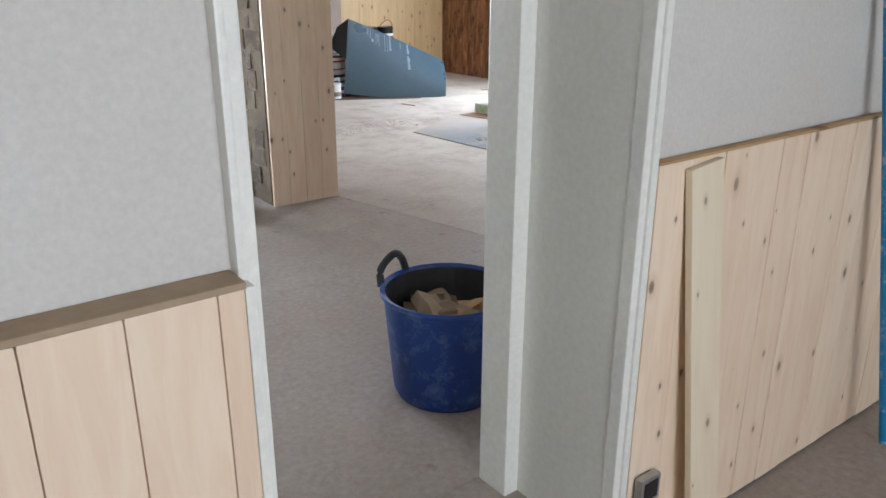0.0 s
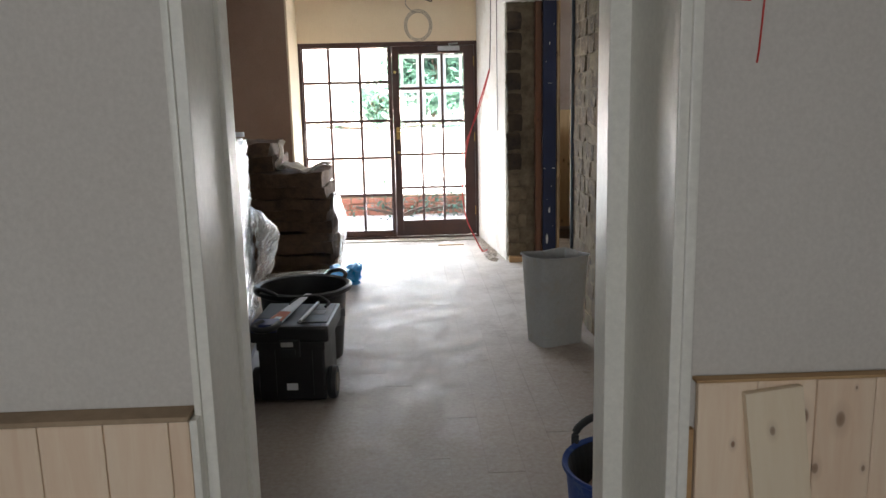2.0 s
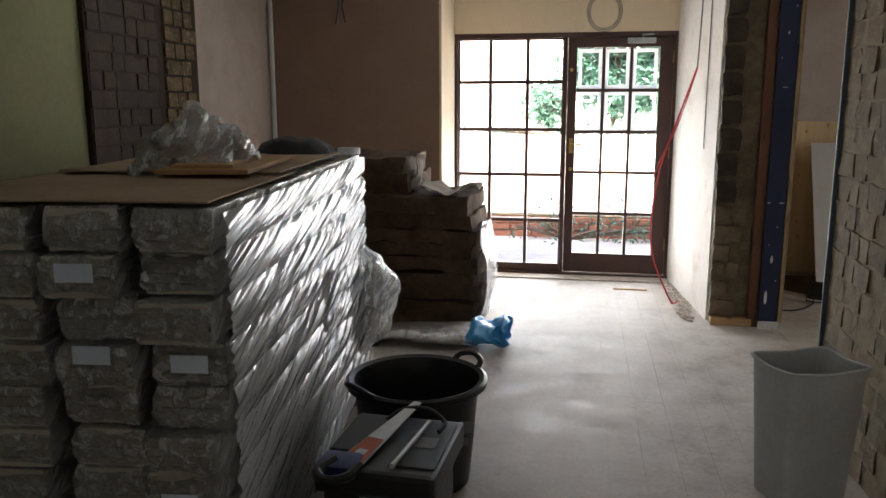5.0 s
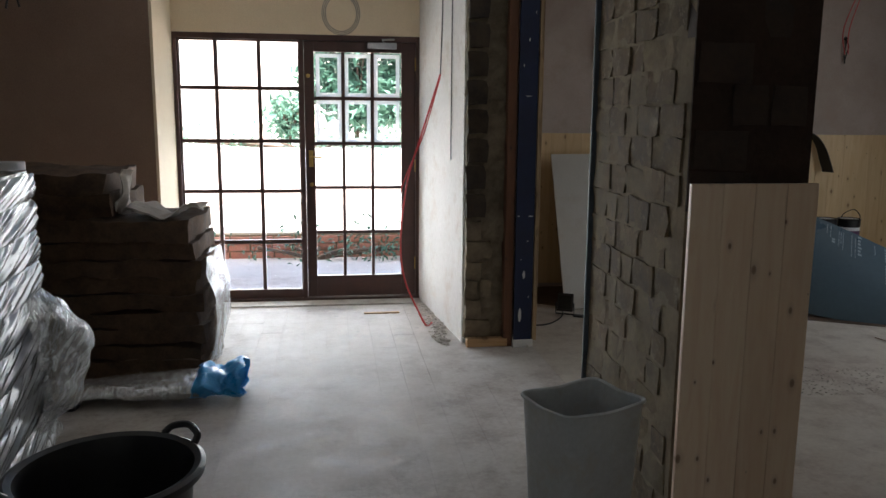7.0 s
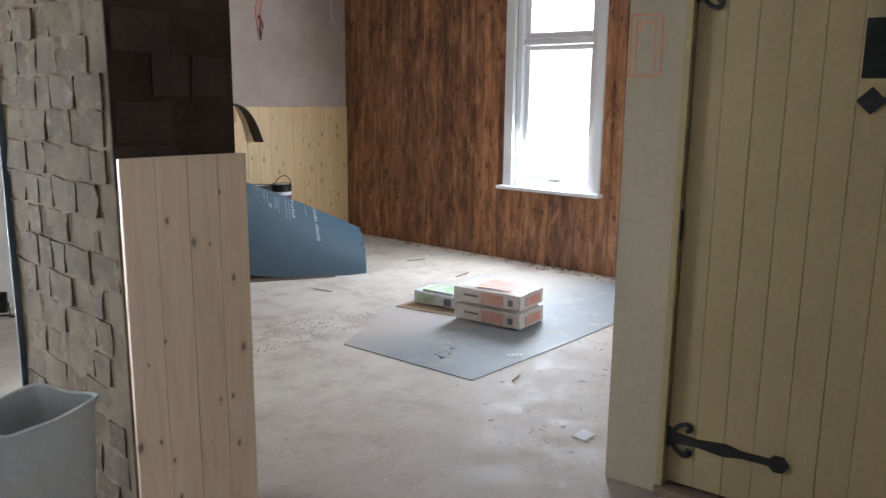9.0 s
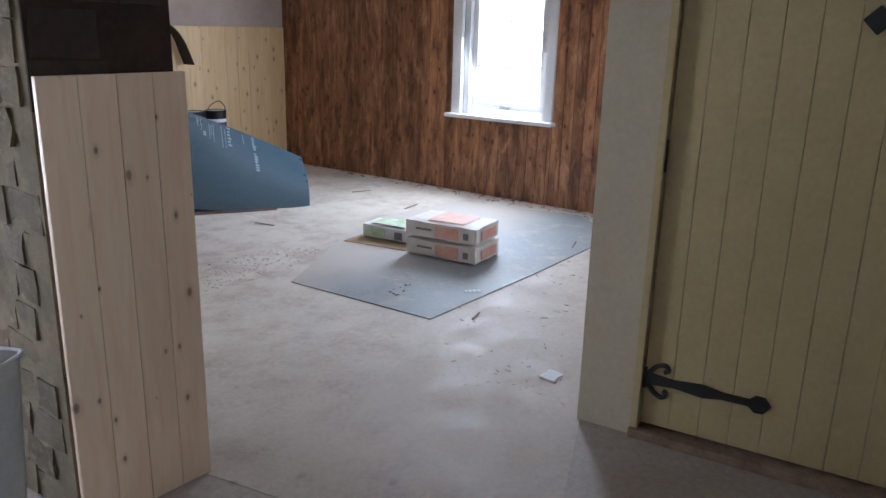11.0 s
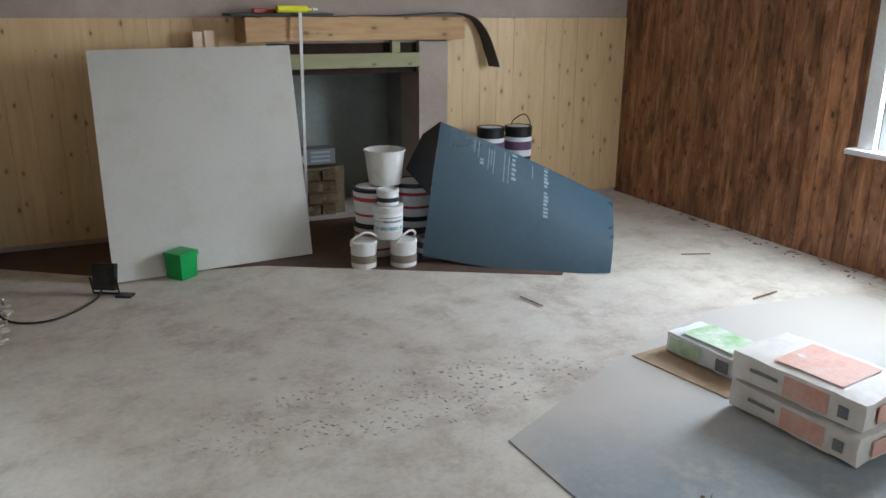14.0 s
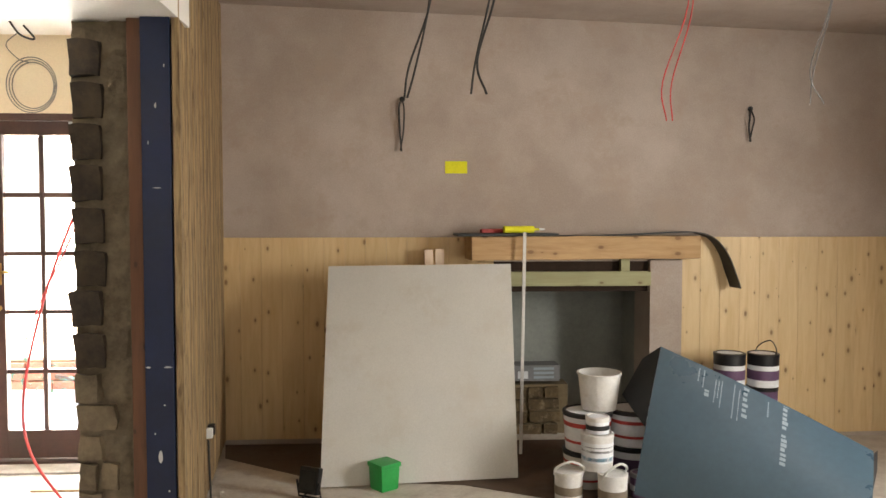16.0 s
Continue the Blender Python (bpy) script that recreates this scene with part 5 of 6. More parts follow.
solid("mantel_beam", crumple(mb, 0.006, 3, 5), "timber", "rough golden timber mantel beam over the fireplace", "mantel beam", MT)
solid("lintel_batten", boxes((4.50, 5.605, 9.21, 9.262, 1.04, 1.135), bev=0.004), "timber_green", "pale treated timber batten across the fireplace", "batten")
solid("lintel_stub", boxes((5.40, 5.46, 9.21, 9.262, 1.136, 1.22), bev=0.003), "timber_green", "short upright timber stub above the batten", "batten")
# Dark block set in the gap: its colour stands for the shade.
structure("trim_fireplace_head", boxes((4.56, 5.61, 9.268, 9.30, 1.0, 1.25)), "mortar_dark", "dark block painting the shade in the gap behind the mantel beam")
strip = thing("rubber_strip", "black rubber strip lying on the mantel and curling down", "rubber strip", MT)
line = smooth_line([(0.60, 0.10, 1.376), (1.0, 0.10, 1.380), (1.40, 0.10, 1.398), (1.545, 0.08, 1.392), (1.64, 0.05, 1.345), (1.71, 0.02, 1.24), (1.755, -0.01, 1.10), (1.775, -0.02, 1.03)], 8)
bm = bmesh.new()
rows = [(bm.verts.new(p + Vector((0, -0.07, 0))), bm.verts.new(p + Vector((0, 0.07, 0)))) for p in line]
fs = [bm.faces.new((a[0], b[0], b[1], a[1])) for a, b in zip(rows, rows[1:])]
bm.normal_update()
bmesh.ops.solidify(bm, geom=fs, thickness=0.006)
part("strip", bm, "black_rubber", strip, smooth=True)
tray = solid("black_tray", crumple(boxes((-0.09, 0.56, -0.03, 0.17, 1.376, 1.392), bev=0.005), 0.004, 2, 8), "black_rubber", "thin black rubber sheet on the mantel", "rubber sheet", MT)
tt = thing("sealant_tube", "yellow and white tube lying on the mantel", "tube", MT @ pose(0.22, 0.05, 1.416, 0, 90, 6))
part("barrel", lathe([(0.022, 0), (0.022, 0.2), (0.008, 0.205), (0.005, 0.25)], 20), "yellow", tt)
part("cap", lathe([(0.009, 0.24), (0.006, 0.275)], 14), "label_white", tt)
solid("red_tool", boxes((-0.11, 0.10, -0.02, 0.02, 0, 0.025), bev=0.006), "red_band", "small red tool on the mantel", "tool", MT @ pose(0.19, 0.12, 1.394, 0, 0, 10))
solid("pale_batten", boxes((0, 0.02, 0, 0.008, 0, 1.39), bev=0.002), "primer", "thin pale strip leaning against the mantel", "strip", pose(4.685, 8.93, 0.012, -1.5, 1.2, 4))
for k, x in enumerate((4.10, 4.17)):
    solid("timber_offcut", boxes((x, x + 0.055, 9.14, 9.16, 0.0, 1.285 + 0.005 * k), bev=0.002), "pine", "pale timber length standing behind the plasterboard", "timber offcut")


def leaning(u, v):
    bl, br, tl, tr = Vector((3.50, 8.40, 0.012)), Vector((4.612, 8.50, 0.012)), Vector((3.505, 8.95, 1.195)), Vector((4.615, 8.85, 1.212))
    return (bl * (1 - u) + br * u) * (1 - v) + (tl * (1 - u) + tr * u) * v


solid("plasterboard_sheet", sheet(leaning, 10, 10, 0.0125), "plasterboard", "large pale grey plasterboard sheet leaning on the wall", "plasterboard")
# brick hearth back and printed pack inside the fireplace
hb = thing("brick_upstand", "low rough brick upstand inside the fireplace", "brick upstand")
masonry(hb, pose(4.60, 9.42, 0), 0.5, 0.0, 0.36, 0.085, [0.1, 0.2, 0.22], "brick", seed=31)
part("core", boxes((4.60, 5.1, 9.43, 9.60, 0, 0.34)), "mortar", hb)
pkb = thing("printed_pack", "grey printed pack on the brick upstand", "pack", pose(4.62, 9.42, 0.365))
part("pack", boxes((0, 0.42, 0, 0.16, 0, 0.11), bev=0.006), "ink", pkb)
for k in range(3):
    part("print_bar", boxes((0.24, 0.38, -0.003, -0.001, 0.02 + 0.03 * k, 0.036 + 0.03 * k)), "print_grey", pkb)
part("print_bar", boxes((0.13, 0.20, -0.003, -0.001, 0.02, 0.07)), "label_white", pkb)
# socket, flood lamp, green tub
sx = thing("wall_socket", "white socket with plugs at the corner", "socket", pose(2.905, 8.28, 0.37, 0, 0, 97))
part("plate", boxes((-0.07, 0.07, -0.012, 0.0, -0.04, 0.045), bev=0.004), "label_white", sx)
part("plug", boxes((-0.05, -0.01, -0.05, -0.012, -0.03, 0.02), bev=0.008), "label_white", sx)
part("plug", boxes((0.012, 0.055, -0.055, -0.012, -0.03, 0.025), bev=0.008), "black_plastic", sx)
fl = thing("work_lamp", "small black floodlight standing on the floor", "work lamp", pose(3.45, 8.25, 0, 0, 0, -28))
part("head", boxes((-0.06, 0.06, -0.02, 0.02, 0.03, 0.17), bev=0.008, m=pose(0, 0, 0, -14)), "black_plastic", fl)
part("lens", boxes((-0.047, 0.047, -0.0235, -0.0205, 0.05, 0.15), m=pose(0, 0, 0, -14)), "dark_glass", fl)
part("bracket", tube([(-0.068, 0, 0.10), (-0.07, 0.02, 0.008), (0.07, 0.02, 0.008), (0.068, 0, 0.10)], 0.006, 8, 1, smooth=False), "black_plastic", fl)
part("foot", boxes((0.07, 0.15, -0.03, 0.03, 0, 0.012), bev=0.003), "black_plastic", fl)
solid("lamp_cable", tube([(2.935, 8.25, 0.33), (2.95, 8.22, 0.1), (2.99, 8.1, 0.012), (3.1, 7.98, 0.008), (3.25, 7.99, 0.008), (3.40, 8.17, 0.01), (3.44, 8.27, 0.03)], 0.0055), "cable_black", "black cable from the socket to the lamp", "cable", smooth=True)
gt = thing("green_tub", "small bright green plastic tub on the floor", "tub", pose(3.852, 8.40, 0, 0, 0, 38))
bm = boxes((-0.062, 0.062, -0.062, 0.062, 0.0, 0.125), bev=0.010)
for v in bm.verts:
    k = 0.90 + 0.10 * v.co.z / 0.125
    v.co.x, v.co.y = v.co.x * k, v.co.y * k
part("box", bm, "green_tub", gt, smooth=True)
part("lid", boxes((-0.067, 0.067, -0.067, 0.067, 0.126, 0.152), bev=0.006), "green_tub", gt, smooth=True)
part("lip", boxes((0.066, 0.09, -0.02, 0.02, 0.088, 0.10), bev=0.002), "green_tub", gt)


# tins and pails
def pail(name, label, x, y, z, r, h, body, band=None, lidm=None, wire=False, taper=0.9, turn=0, open_top=False):
    p = thing(name, label, "bucket" if "pail" in name or "bucket" in name else "tin", pose(x, y, z, 0, 0, turn), group="tins and pails by the fireplace")
    if open_top:
        part("body", lathe([(0, 0.004), (r * taper, 0), (r, h - 0.012), (r * 1.06, h - 0.01), (r * 1.06, h), (r * 0.98, h), (r * taper * 0.97, 0.02), (0, 0.02)], 36), body, p, smooth=True)
    else:
        part("body", lathe([(0, 0), (r * taper, 0), (r, h - 0.012), (r, h - 0.003)], 36), body, p, smooth=True)
        part("lid", lathe([(r * 1.03, h - 0.02), (r * 1.04, h), (r * 0.9, h + 0.004), (r * 0.88, h - 0.004), (0, h - 0.004)], 36), lidm or body, p, smooth=True)
    for z0, z1, c in band or ():
        part("label_band", lathe([((taper + (1 - taper) * zz / h) * r + 0.0015, zz) for zz in (z0, z1)], 36), c, p, smooth=True)
    if wire:
        part("handle", tube([(-r * 1.02, 0, h * 0.85), (-r * 0.95, -0.03, h * 1.15), (0, -0.05, h * 1.38), (r * 0.95, -0.03, h * 1.15), (r * 1.02, 0, h * 0.85)], 0.004 if lidm == "black_plastic" else 0.007, 6), "black_plastic" if lidm == "black_plastic" else "white_plastic", p, smooth=True)
    return p


pail("paint_bucket", "large white paint bucket with a black lid and red label", 4.99, 8.42, 0.0, 0.135, 0.20, "white_plastic", ((0.045, 0.058, "red_band"), (0.135, 0.15, "red_band")), "black_plastic")
pail("paint_bucket", "large white paint bucket with a black lid and red label", 4.99, 8.42, 0.206, 0.135, 0.21, "label_white", ((0.045, 0.06, "red_band"), (0.135, 0.16, "red_band")), "black_plastic", turn=20)
pail("plastic_pail", "open white plastic pail standing on the paint buckets", 5.06, 8.44, 0.422, 0.118, 0.205, "white_plastic", None, open_top=True, wire=False, taper=0.82)
pail("paint_bucket", "large paint bucket with a black lid", 5.27, 8.50, 0.0, 0.135, 0.20, "label_white", ((0.05, 0.14, "purple_band"),), "black_plastic")
pail("paint_bucket", "large paint bucket with a black lid and red label", 5.27, 8.50, 0.206, 0.135, 0.20, "label_white", ((0.05, 0.065, "red_band"), (0.13, 0.15, "red_band")), "black_plastic", turn=70)
pail("paint_tin", "white plastic tub with a pale blue label", 4.99, 8.20, 0.16, 0.085, 0.19, "white_plastic", ((0.045, 0.15, "label_white"), (0.10, 0.112, "ink"), (0.125, 0.131, "ink"), (0.055, 0.075, "blue_band")), "white_plastic", taper=0.96)
pail("small_tin", "small white tin with a screw lid on a tub", 4.99, 8.20, 0.354, 0.062, 0.085, "label_white", ((0.02, 0.045, "black_plastic"),), "white_plastic", taper=0.98)
pail("paint_tin", "small paint tin with a tan band and wire handle", 4.835, 8.19, 0.0, 0.075, 0.155, "white_plastic", ((0.035, 0.08, "tan_band"),), "white_plastic", True, 0.98)
pail("paint_tin", "small paint tin with a tan band and wire handle", 5.055, 8.13, 0.0, 0.077, 0.155, "white_plastic", ((0.03, 0.075, "tan_band"),), "white_plastic", True, 0.98, 30)
pail("paint_tin", "small dark paint tin with a pale band", 5.235, 8.20, 0.0, 0.062, 0.13, "purple_band", ((0.04, 0.07, "label_white"),), "galv", taper=0.99)
pail("paint_tin", "small dark paint tin with a pale band", 5.37, 8.26, 0.0, 0.058, 0.11, "purple_band", ((0.03, 0.06, "label_white"),), "galv", taper=0.99)
for k, (x, y, z) in enumerate(((5.97, 8.95, 0.0), (6.16, 8.93, 0.0), (6.05, 8.95, 0.215), (6.245, 8.95, 0.215), (6.03, 8.95, 0.43), (6.24, 8.93, 0.43))):
    pail("paint_tin", "paint tin with black lid and purple label, stacked", x, y, z, 0.095, 0.205, "label_white" if k > 3 else "purple_band", ((0.045, 0.105, "purple_band"), (0.135, 0.188, "black_plastic")) if k > 3 else ((0.08, 0.12, "label_white"),), "black_plastic", k > 4, 0.99, 20 * k)

# curled blue-grey sheet
MEM = thing("membrane_sheet", "blue-grey waterproof sheet half unrolled, folded in a tent on the floor", "sheet")


def mem(u, v):
    tl, bl, tr, br = Vector((5.365, 8.30, 0.79)), Vector((5.16, 8.10, 0.05)), Vector((6.30, 7.86, 0.33)), Vector((6.055, 7.50, 0.012))
    top = tl * (1 - u) + tr * u + Vector((0.0, 0.02, 0.015)) * math.sin(math.pi * u)
    low = bl * (1 - u) + br * u + Vector((0.02, -0.03, 0.0)) * math.sin(math.pi * u) + Vector((0, 0, -0.035)) * math.sin(math.pi * u)
    bulge = Vector((-0.05, -0.10, 0.015)) * math.sin(math.pi * v) * (0.5 + 0.6 * u)
    return low * (1 - v) + top * v + bulge * 0.6


part("face", sheet(mem, 30, 20, 0.004), "membrane", MEM, smooth=True)


def mem_back(u, v):
    a, b = mem(u, 1.0), Vector((5.62 + 0.85 * u, 8.80 - 0.62 * u, 0.02))
    return a * (1 - v) + b * v + Vector((-0.02, 0.0, 0.05)) * math.sin(math.pi * v) + Vector((0, 0.006, 0))


part("back_fold", sheet(mem_back, 24, 12, 0.004), "membrane_back", MEM, "black underside folded behind", smooth=True)
part("side_flap", sheet(lambda u, v: mem(0, 0.45 + 0.55 * u) * (1 - v) + Vector((5.19 + 0.12 * u, 8.42 + 0.02 * u, 0.50 + 0.20 * u)) * v + Vector((-0.003, 0.004, 0)), 10, 6, 0.004), "membrane_back", MEM, "black folded edge", smooth=True)
part("end_flap", sheet(lambda u, v: mem(1, 0.55 + 0.4 * u) * (1 - v) + Vector((6.40, 7.98, 0.19 + 0.10 * u)) * v + Vector((0.005, 0.016, 0)), 6, 6, 0.003), "membrane_back", MEM, smooth=True)


def print_on(u0, u1, v0, v1):
    def f(a, b):
        p, q, r = mem(u0 + (u1 - u0) * a, v0 + (v1 - v0) * b), mem(u0 + (u1 - u0) * a + 0.01, v0 + (v1 - v0) * b), mem(u0 + (u1 - u0) * a, v0 + (v1 - v0) * b + 0.01)
        nrm = (q - p).cross(r - p).normalized()
        return p + nrm * (0.0025 if nrm.y < 0 else -0.0025)
    return f


def print_line(u, v0, v1, w, step, seed):
    """A row of letter-sized marks running down the sheet."""
    rnd = random.Random(seed)
    v = v0
    while v < v1 - 0.004:
        ln = step * rnd.uniform(0.55, 0.85)
        lift = w * rnd.choice((0.0, 0.0, 0.25))
        part("print_mark", sheet(print_on(u, u + w - lift, v, min(v1, v + ln)), 1, 2), "print_grey", MEM, "pale printed mark")
        v += step


for k, (u, v0, v1, w, step) in enumerate(((0.20, 0.88, 0.97, 0.007, 0.016), (0.225, 0.85, 0.97, 0.007, 0.016), (0.24, 0.80, 0.86, 0.022, 0.030), (0.285, 0.78, 0.95, 0.007, 0.014), (0.30, 0.82, 0.95, 0.006, 0.014), (0.315, 0.76, 0.95, 0.006, 0.014), (0.375, 0.72, 0.97, 0.006, 0.014), (0.40, 0.72, 0.95, 0.006, 0.014), (0.42, 0.76, 0.985, 0.026, 0.040), (0.535, 0.84, 0.96, 0.007, 0.015), (0.605, 0.52, 0.76, 0.026, 0.036), (0.605, 0.80, 0.985, 0.026, 0.036))):
    print_line(u, v0, v1, w, step, k)

# grey underlay and sacks
mat_pts = [(4.69, 6.17), (4.765, 5.21), (5.8, 5.215), (6.94, 5.25), (7.30, 5.75), (7.05, 6.75), (6.2, 6.85), (5.5, 6.6)]
solid("underlay_sheet", prism(mat_pts, 0.0015, 0.007), "mat_grey", "thin grey sheet lying on the dusty floor", "sheet")
solid("card_piece", prism([(5.50, 6.56), (5.60, 6.10), (6.02, 6.16), (5.95, 6.62)], 0.0075, 0.012), "card", "flat piece of cardboard under a green sack", "cardboard")


def sack(x0, x1, y0, y1, h, seed):
    bm = fine_box(x0, x1, y0, y1, 0, h, 0.035)
    for v in bm.verts:
        e = min(v.co.x - x0, x1 - v.co.x, y1 - v.co.y, v.co.y - y0)
        v.co.z = h / 2 + (v.co.z - h / 2) * (0.82 + 0.18 * min(1, e / 0.06))
    return crumple(bm, 0.006, seed, 14)


SK = pose(5.635, 5.56, 0, 0, 0, 7.5)
for k in range(2):
    s = thing("cement_sack", "white and orange paper sack of powder in a stack of two", "sack", SK @ pose(0.006 * k, 0.004 * k, 0.0095 + 0.119 * k, 0, 0, 1.5 * k), group="powder sacks")
    part("body", sack(-0.005, 0.315, 0, 0.50, 0.118, k), "bag_paper", s, smooth=True)
    part("print_patch", boxes((-0.011, -0.008, 0.12, 0.285, 0.022, 0.095)), "bag_orange", s, "orange printed panel")
    part("print_patch", boxes((0.06, 0.26, -0.012, -0.008, 0.028, 0.088)), "bag_orange", s, "orange printed end")
    part("print_patch", crumple(sheet(lambda u, v: Vector((0.03 + 0.24 * u, 0.10 + 0.26 * v, 0.1205)), 8, 8), 0.002, k, 14), "bag_orange", s, "faded orange top print", smooth=True)
    part("print_mark", boxes((-0.012, -0.008, 0.05, 0.085, 0.035, 0.075)), "ink", s)
    part("print_bar", boxes((-0.012, -0.008, 0.31, 0.42, 0.058, 0.07)), "ink", s)
g = thing("green_sack", "small white and green plastic sack lying on cardboard", "sack", pose(5.72, 6.16, 0.0125, 0, 0, 9))
part("body", sack(0, 0.22, 0, 0.38, 0.10, 7), "label_white", g, smooth=True)
part("print_patch", crumple(sheet(lambda u, v: Vector((0.02 + 0.18 * u, 0.06 + 0.26 * v, 0.104)), 8, 8), 0.002, 5, 14), "bag_green", g, "green printed top", smooth=True)
part("print_patch", boxes((-0.008, -0.004, 0.20, 0.36, 0.015, 0.08)), "bag_green", g, "green printed side")
part("print_mark", boxes((-0.008, -0.004, 0.06, 0.12, 0.02, 0.07)), "ink", g)

# ---- wires, notes, boxes ----
solid("sticky_note", boxes((4.24, 4.385, 9.259, 9.262, 1.78, 1.86)), "yellow", "yellow note stuck on the plaster", "note")
for x, z, ln in ((3.96, 2.26, 0.34), (6.28, 2.215, 0.22)):
    w = thing("wall_cable", "black cable tails hanging from a hole in the plaster", "cable")
    part("hole", lathe([(0.018, 0), (0.018, 0.003)], 16, m=pose(x, 9.2615, z, 90)), "black_plastic", w)
    part("tail", tube([(x, 9.255, z), (x - 0.02, 9.22, z - 0.06), (x - 0.015, 9.24, z - ln * 0.6), (x - 0.005, 9.235, z - ln)], 0.006), "cable_black", w, smooth=True)
    part("tail", tube([(x, 9.255, z), (x + 0.012, 9.225, z - 0.07), (x + 0.008, 9.24, z - ln * 0.6), (x - 0.012, 9.235, z - ln * 0.98)], 0.005), "cable_black", w, smooth=True)
hang = (((4.09, 7.9), 0.76, "cable_black"), ((4.38, 7.7), 0.76, "cable_black"), ((5.22, 7.6), 0.86, "cable_red"), ((5.90, 7.6), 0.76, "cable_grey"))
for (x, y), ln, c in hang:
    z = h2(x, y) + 0.01
    w = thing("ceiling_cable", "loose cable tails hanging from the ceiling", "cable", group="ceiling cable tails")
    for k in range(2):
        rnd = random.Random(int(x * 10) + k)
        part("tail", tube([(x, y, z), (x + rnd.uniform(-0.03, 0.03), y, z - ln * 0.4), (x - 0.06 - rnd.uniform(0, 0.05), y, z - ln * 0.8), (x - 0.08 + rnd.uniform(-0.05, 0.05), y, z - ln)], 0.0055 if c == "cable_black" else 0.0032, 6), c, w, smooth=True)
w = thing("cable_coil", "coil of grey cable hanging above the glazed doors", "cable coil")
for k in range(3):
    r = 0.12 + 0.012 * k
    part("loop", tube([(1.79 + r * math.cos(a), 8.90 - 0.01 * k, 2.27 + 1.12 * r * math.sin(a)) for a in [2 * math.pi * q / 16 for q in range(17)]], 0.003, 6, 3), "cable_grey", w, smooth=True)
part("tail", tube([(1.73, 8.88, H1 + 0.01), (1.66, 8.86, 2.50), (1.72, 8.87, 2.42), (1.78, 8.88, 2.40)], 0.003, 6), "cable_grey", w, smooth=True)
part("tail", tube([(1.80, 8.6, H1 + 0.01), (1.86, 8.6, 2.5), (1.93, 8.62, 2.48), (1.88, 8.6, 2.55)], 0.006, 6), "cable_black", w, smooth=True)
for x, y, ln in ((-0.02, 7.4, 0.5), (0.95, 6.5, 0.12), (1.95, 7.6, 0.16)):
    c = thing("ceiling_cable", "loose black cable tails hanging from the ceiling", "cable", group="ceiling cable tails")
    part("tail", tube([(x, y, H1 + 0.01), (x + 0.03, y, H1 - ln * 0.5), (x, y, H1 - ln * 0.75), (x + 0.02, y, H1 - ln)], 0.006, 6), "cable_black", c, smooth=True)
    part("tail", tube([(x, y, H1 + 0.01), (x - 0.02, y, H1 - ln * 0.4), (x - 0.03, y, H1 - ln * 0.8), (x - 0.05, y, H1 - ln * 1.02)], 0.006, 6), "cable_black", c, smooth=True)
solid("red_cable", tube([(2.455, 8.10, 1.78), (2.325, 8.01, 1.40), (2.215, 7.98, 1.05), (2.162, 7.90, 0.65), (2.19, 7.90, 0.38), (2.30, 7.98, 0.12), (2.36, 8.03, 0.012), (2.41, 8.12, 0.008)], 0.0065), "cable_red", "red cable hanging beside the glazed doors", "cable", smooth=True)
solid("red_cable", tube([(2.455, 8.11, 1.76), (2.335, 8.03, 1.38), (2.22, 8.00, 1.12), (2.14, 7.98, 0.90)], 0.004), "cable_red", "thin red cable end hanging beside the glazed doors", "cable", smooth=True)
solid("wall_cable", tube([(2.475, 8.12, 2.56), (2.468, 8.12, 2.1), (2.455, 8.10, 1.77)], 0.005), "cable_grey", "grey cable running down the white wall", "cable", smooth=True)
solid("wall_cable", tube([(2.505, 7.90, 2.56), (2.505, 7.91, 1.4), (2.505, 7.90, 1.2)], 0.004), "cable_grey", "thin cable running down the white wall", "cable", smooth=True)
solid("corner_pipe", tube([(-0.885, 8.23, 0), (-0.885, 8.23, 2.57)], 0.018, 12, 2), "label_white", "pale pipe in the corner of the room", "pipe", smooth=True)

# ---- debris ----
def scatter(name, label, count, area, size, mat, seed, flat=0.25, z=0.0):
    """Many small bits on the floor inside an ellipse (x, y, rx, ry)."""
    rnd = random.Random(seed)
    bm = bmesh.new()
    for _ in range(count):
        a, r = rnd.uniform(0, 6.283), math.sqrt(rnd.random())
        x, y = area[0] + area[2] * r * math.cos(a), area[1] + area[3] * r * math.sin(a)
        l = rnd.uniform(*size)
        w, h = l * rnd.uniform(0.08, 0.35), max(0.0015, l * flat * rnd.uniform(0.4, 1))
        box(bm, -l / 2, l / 2, -w / 2, w / 2, 0, h, m=pose(x, y, z, rnd.uniform(-4, 4), rnd.uniform(-4, 4), rnd.uniform(0, 360)))
    return solid(name, bm, mat, label, "debris", kind="stuff")


scatter("plaster_crumbs", "pale plaster crumbs in the middle of the floor", 900, (4.45, 6.60, 0.85, 0.24), (0.004, 0.017), "crumb", 1, 0.4)
scatter("plaster_crumbs", "scattered plaster crumbs over the floor", 420, (5.4, 6.3, 2.2, 2.2), (0.003, 0.010), "crumb", 2)
scatter("wood_splinters", "dark splinters and chips on the floor", 130, (5.8, 4.9, 1.6, 0.6), (0.005, 0.03), "splinter", 3, 0.1)
scatter("wood_splinters", "larger chips and flakes near the plank door", 16, (4.9, 4.75, 0.75, 0.4), (0.012, 0.045), "splinter", 13, 0.06)
scatter("wood_splinters", "dark debris along the foot of the board wall", 260, (7.35, 6.6, 0.10, 2.4), (0.006, 0.035), "splinter", 4, 0.3)
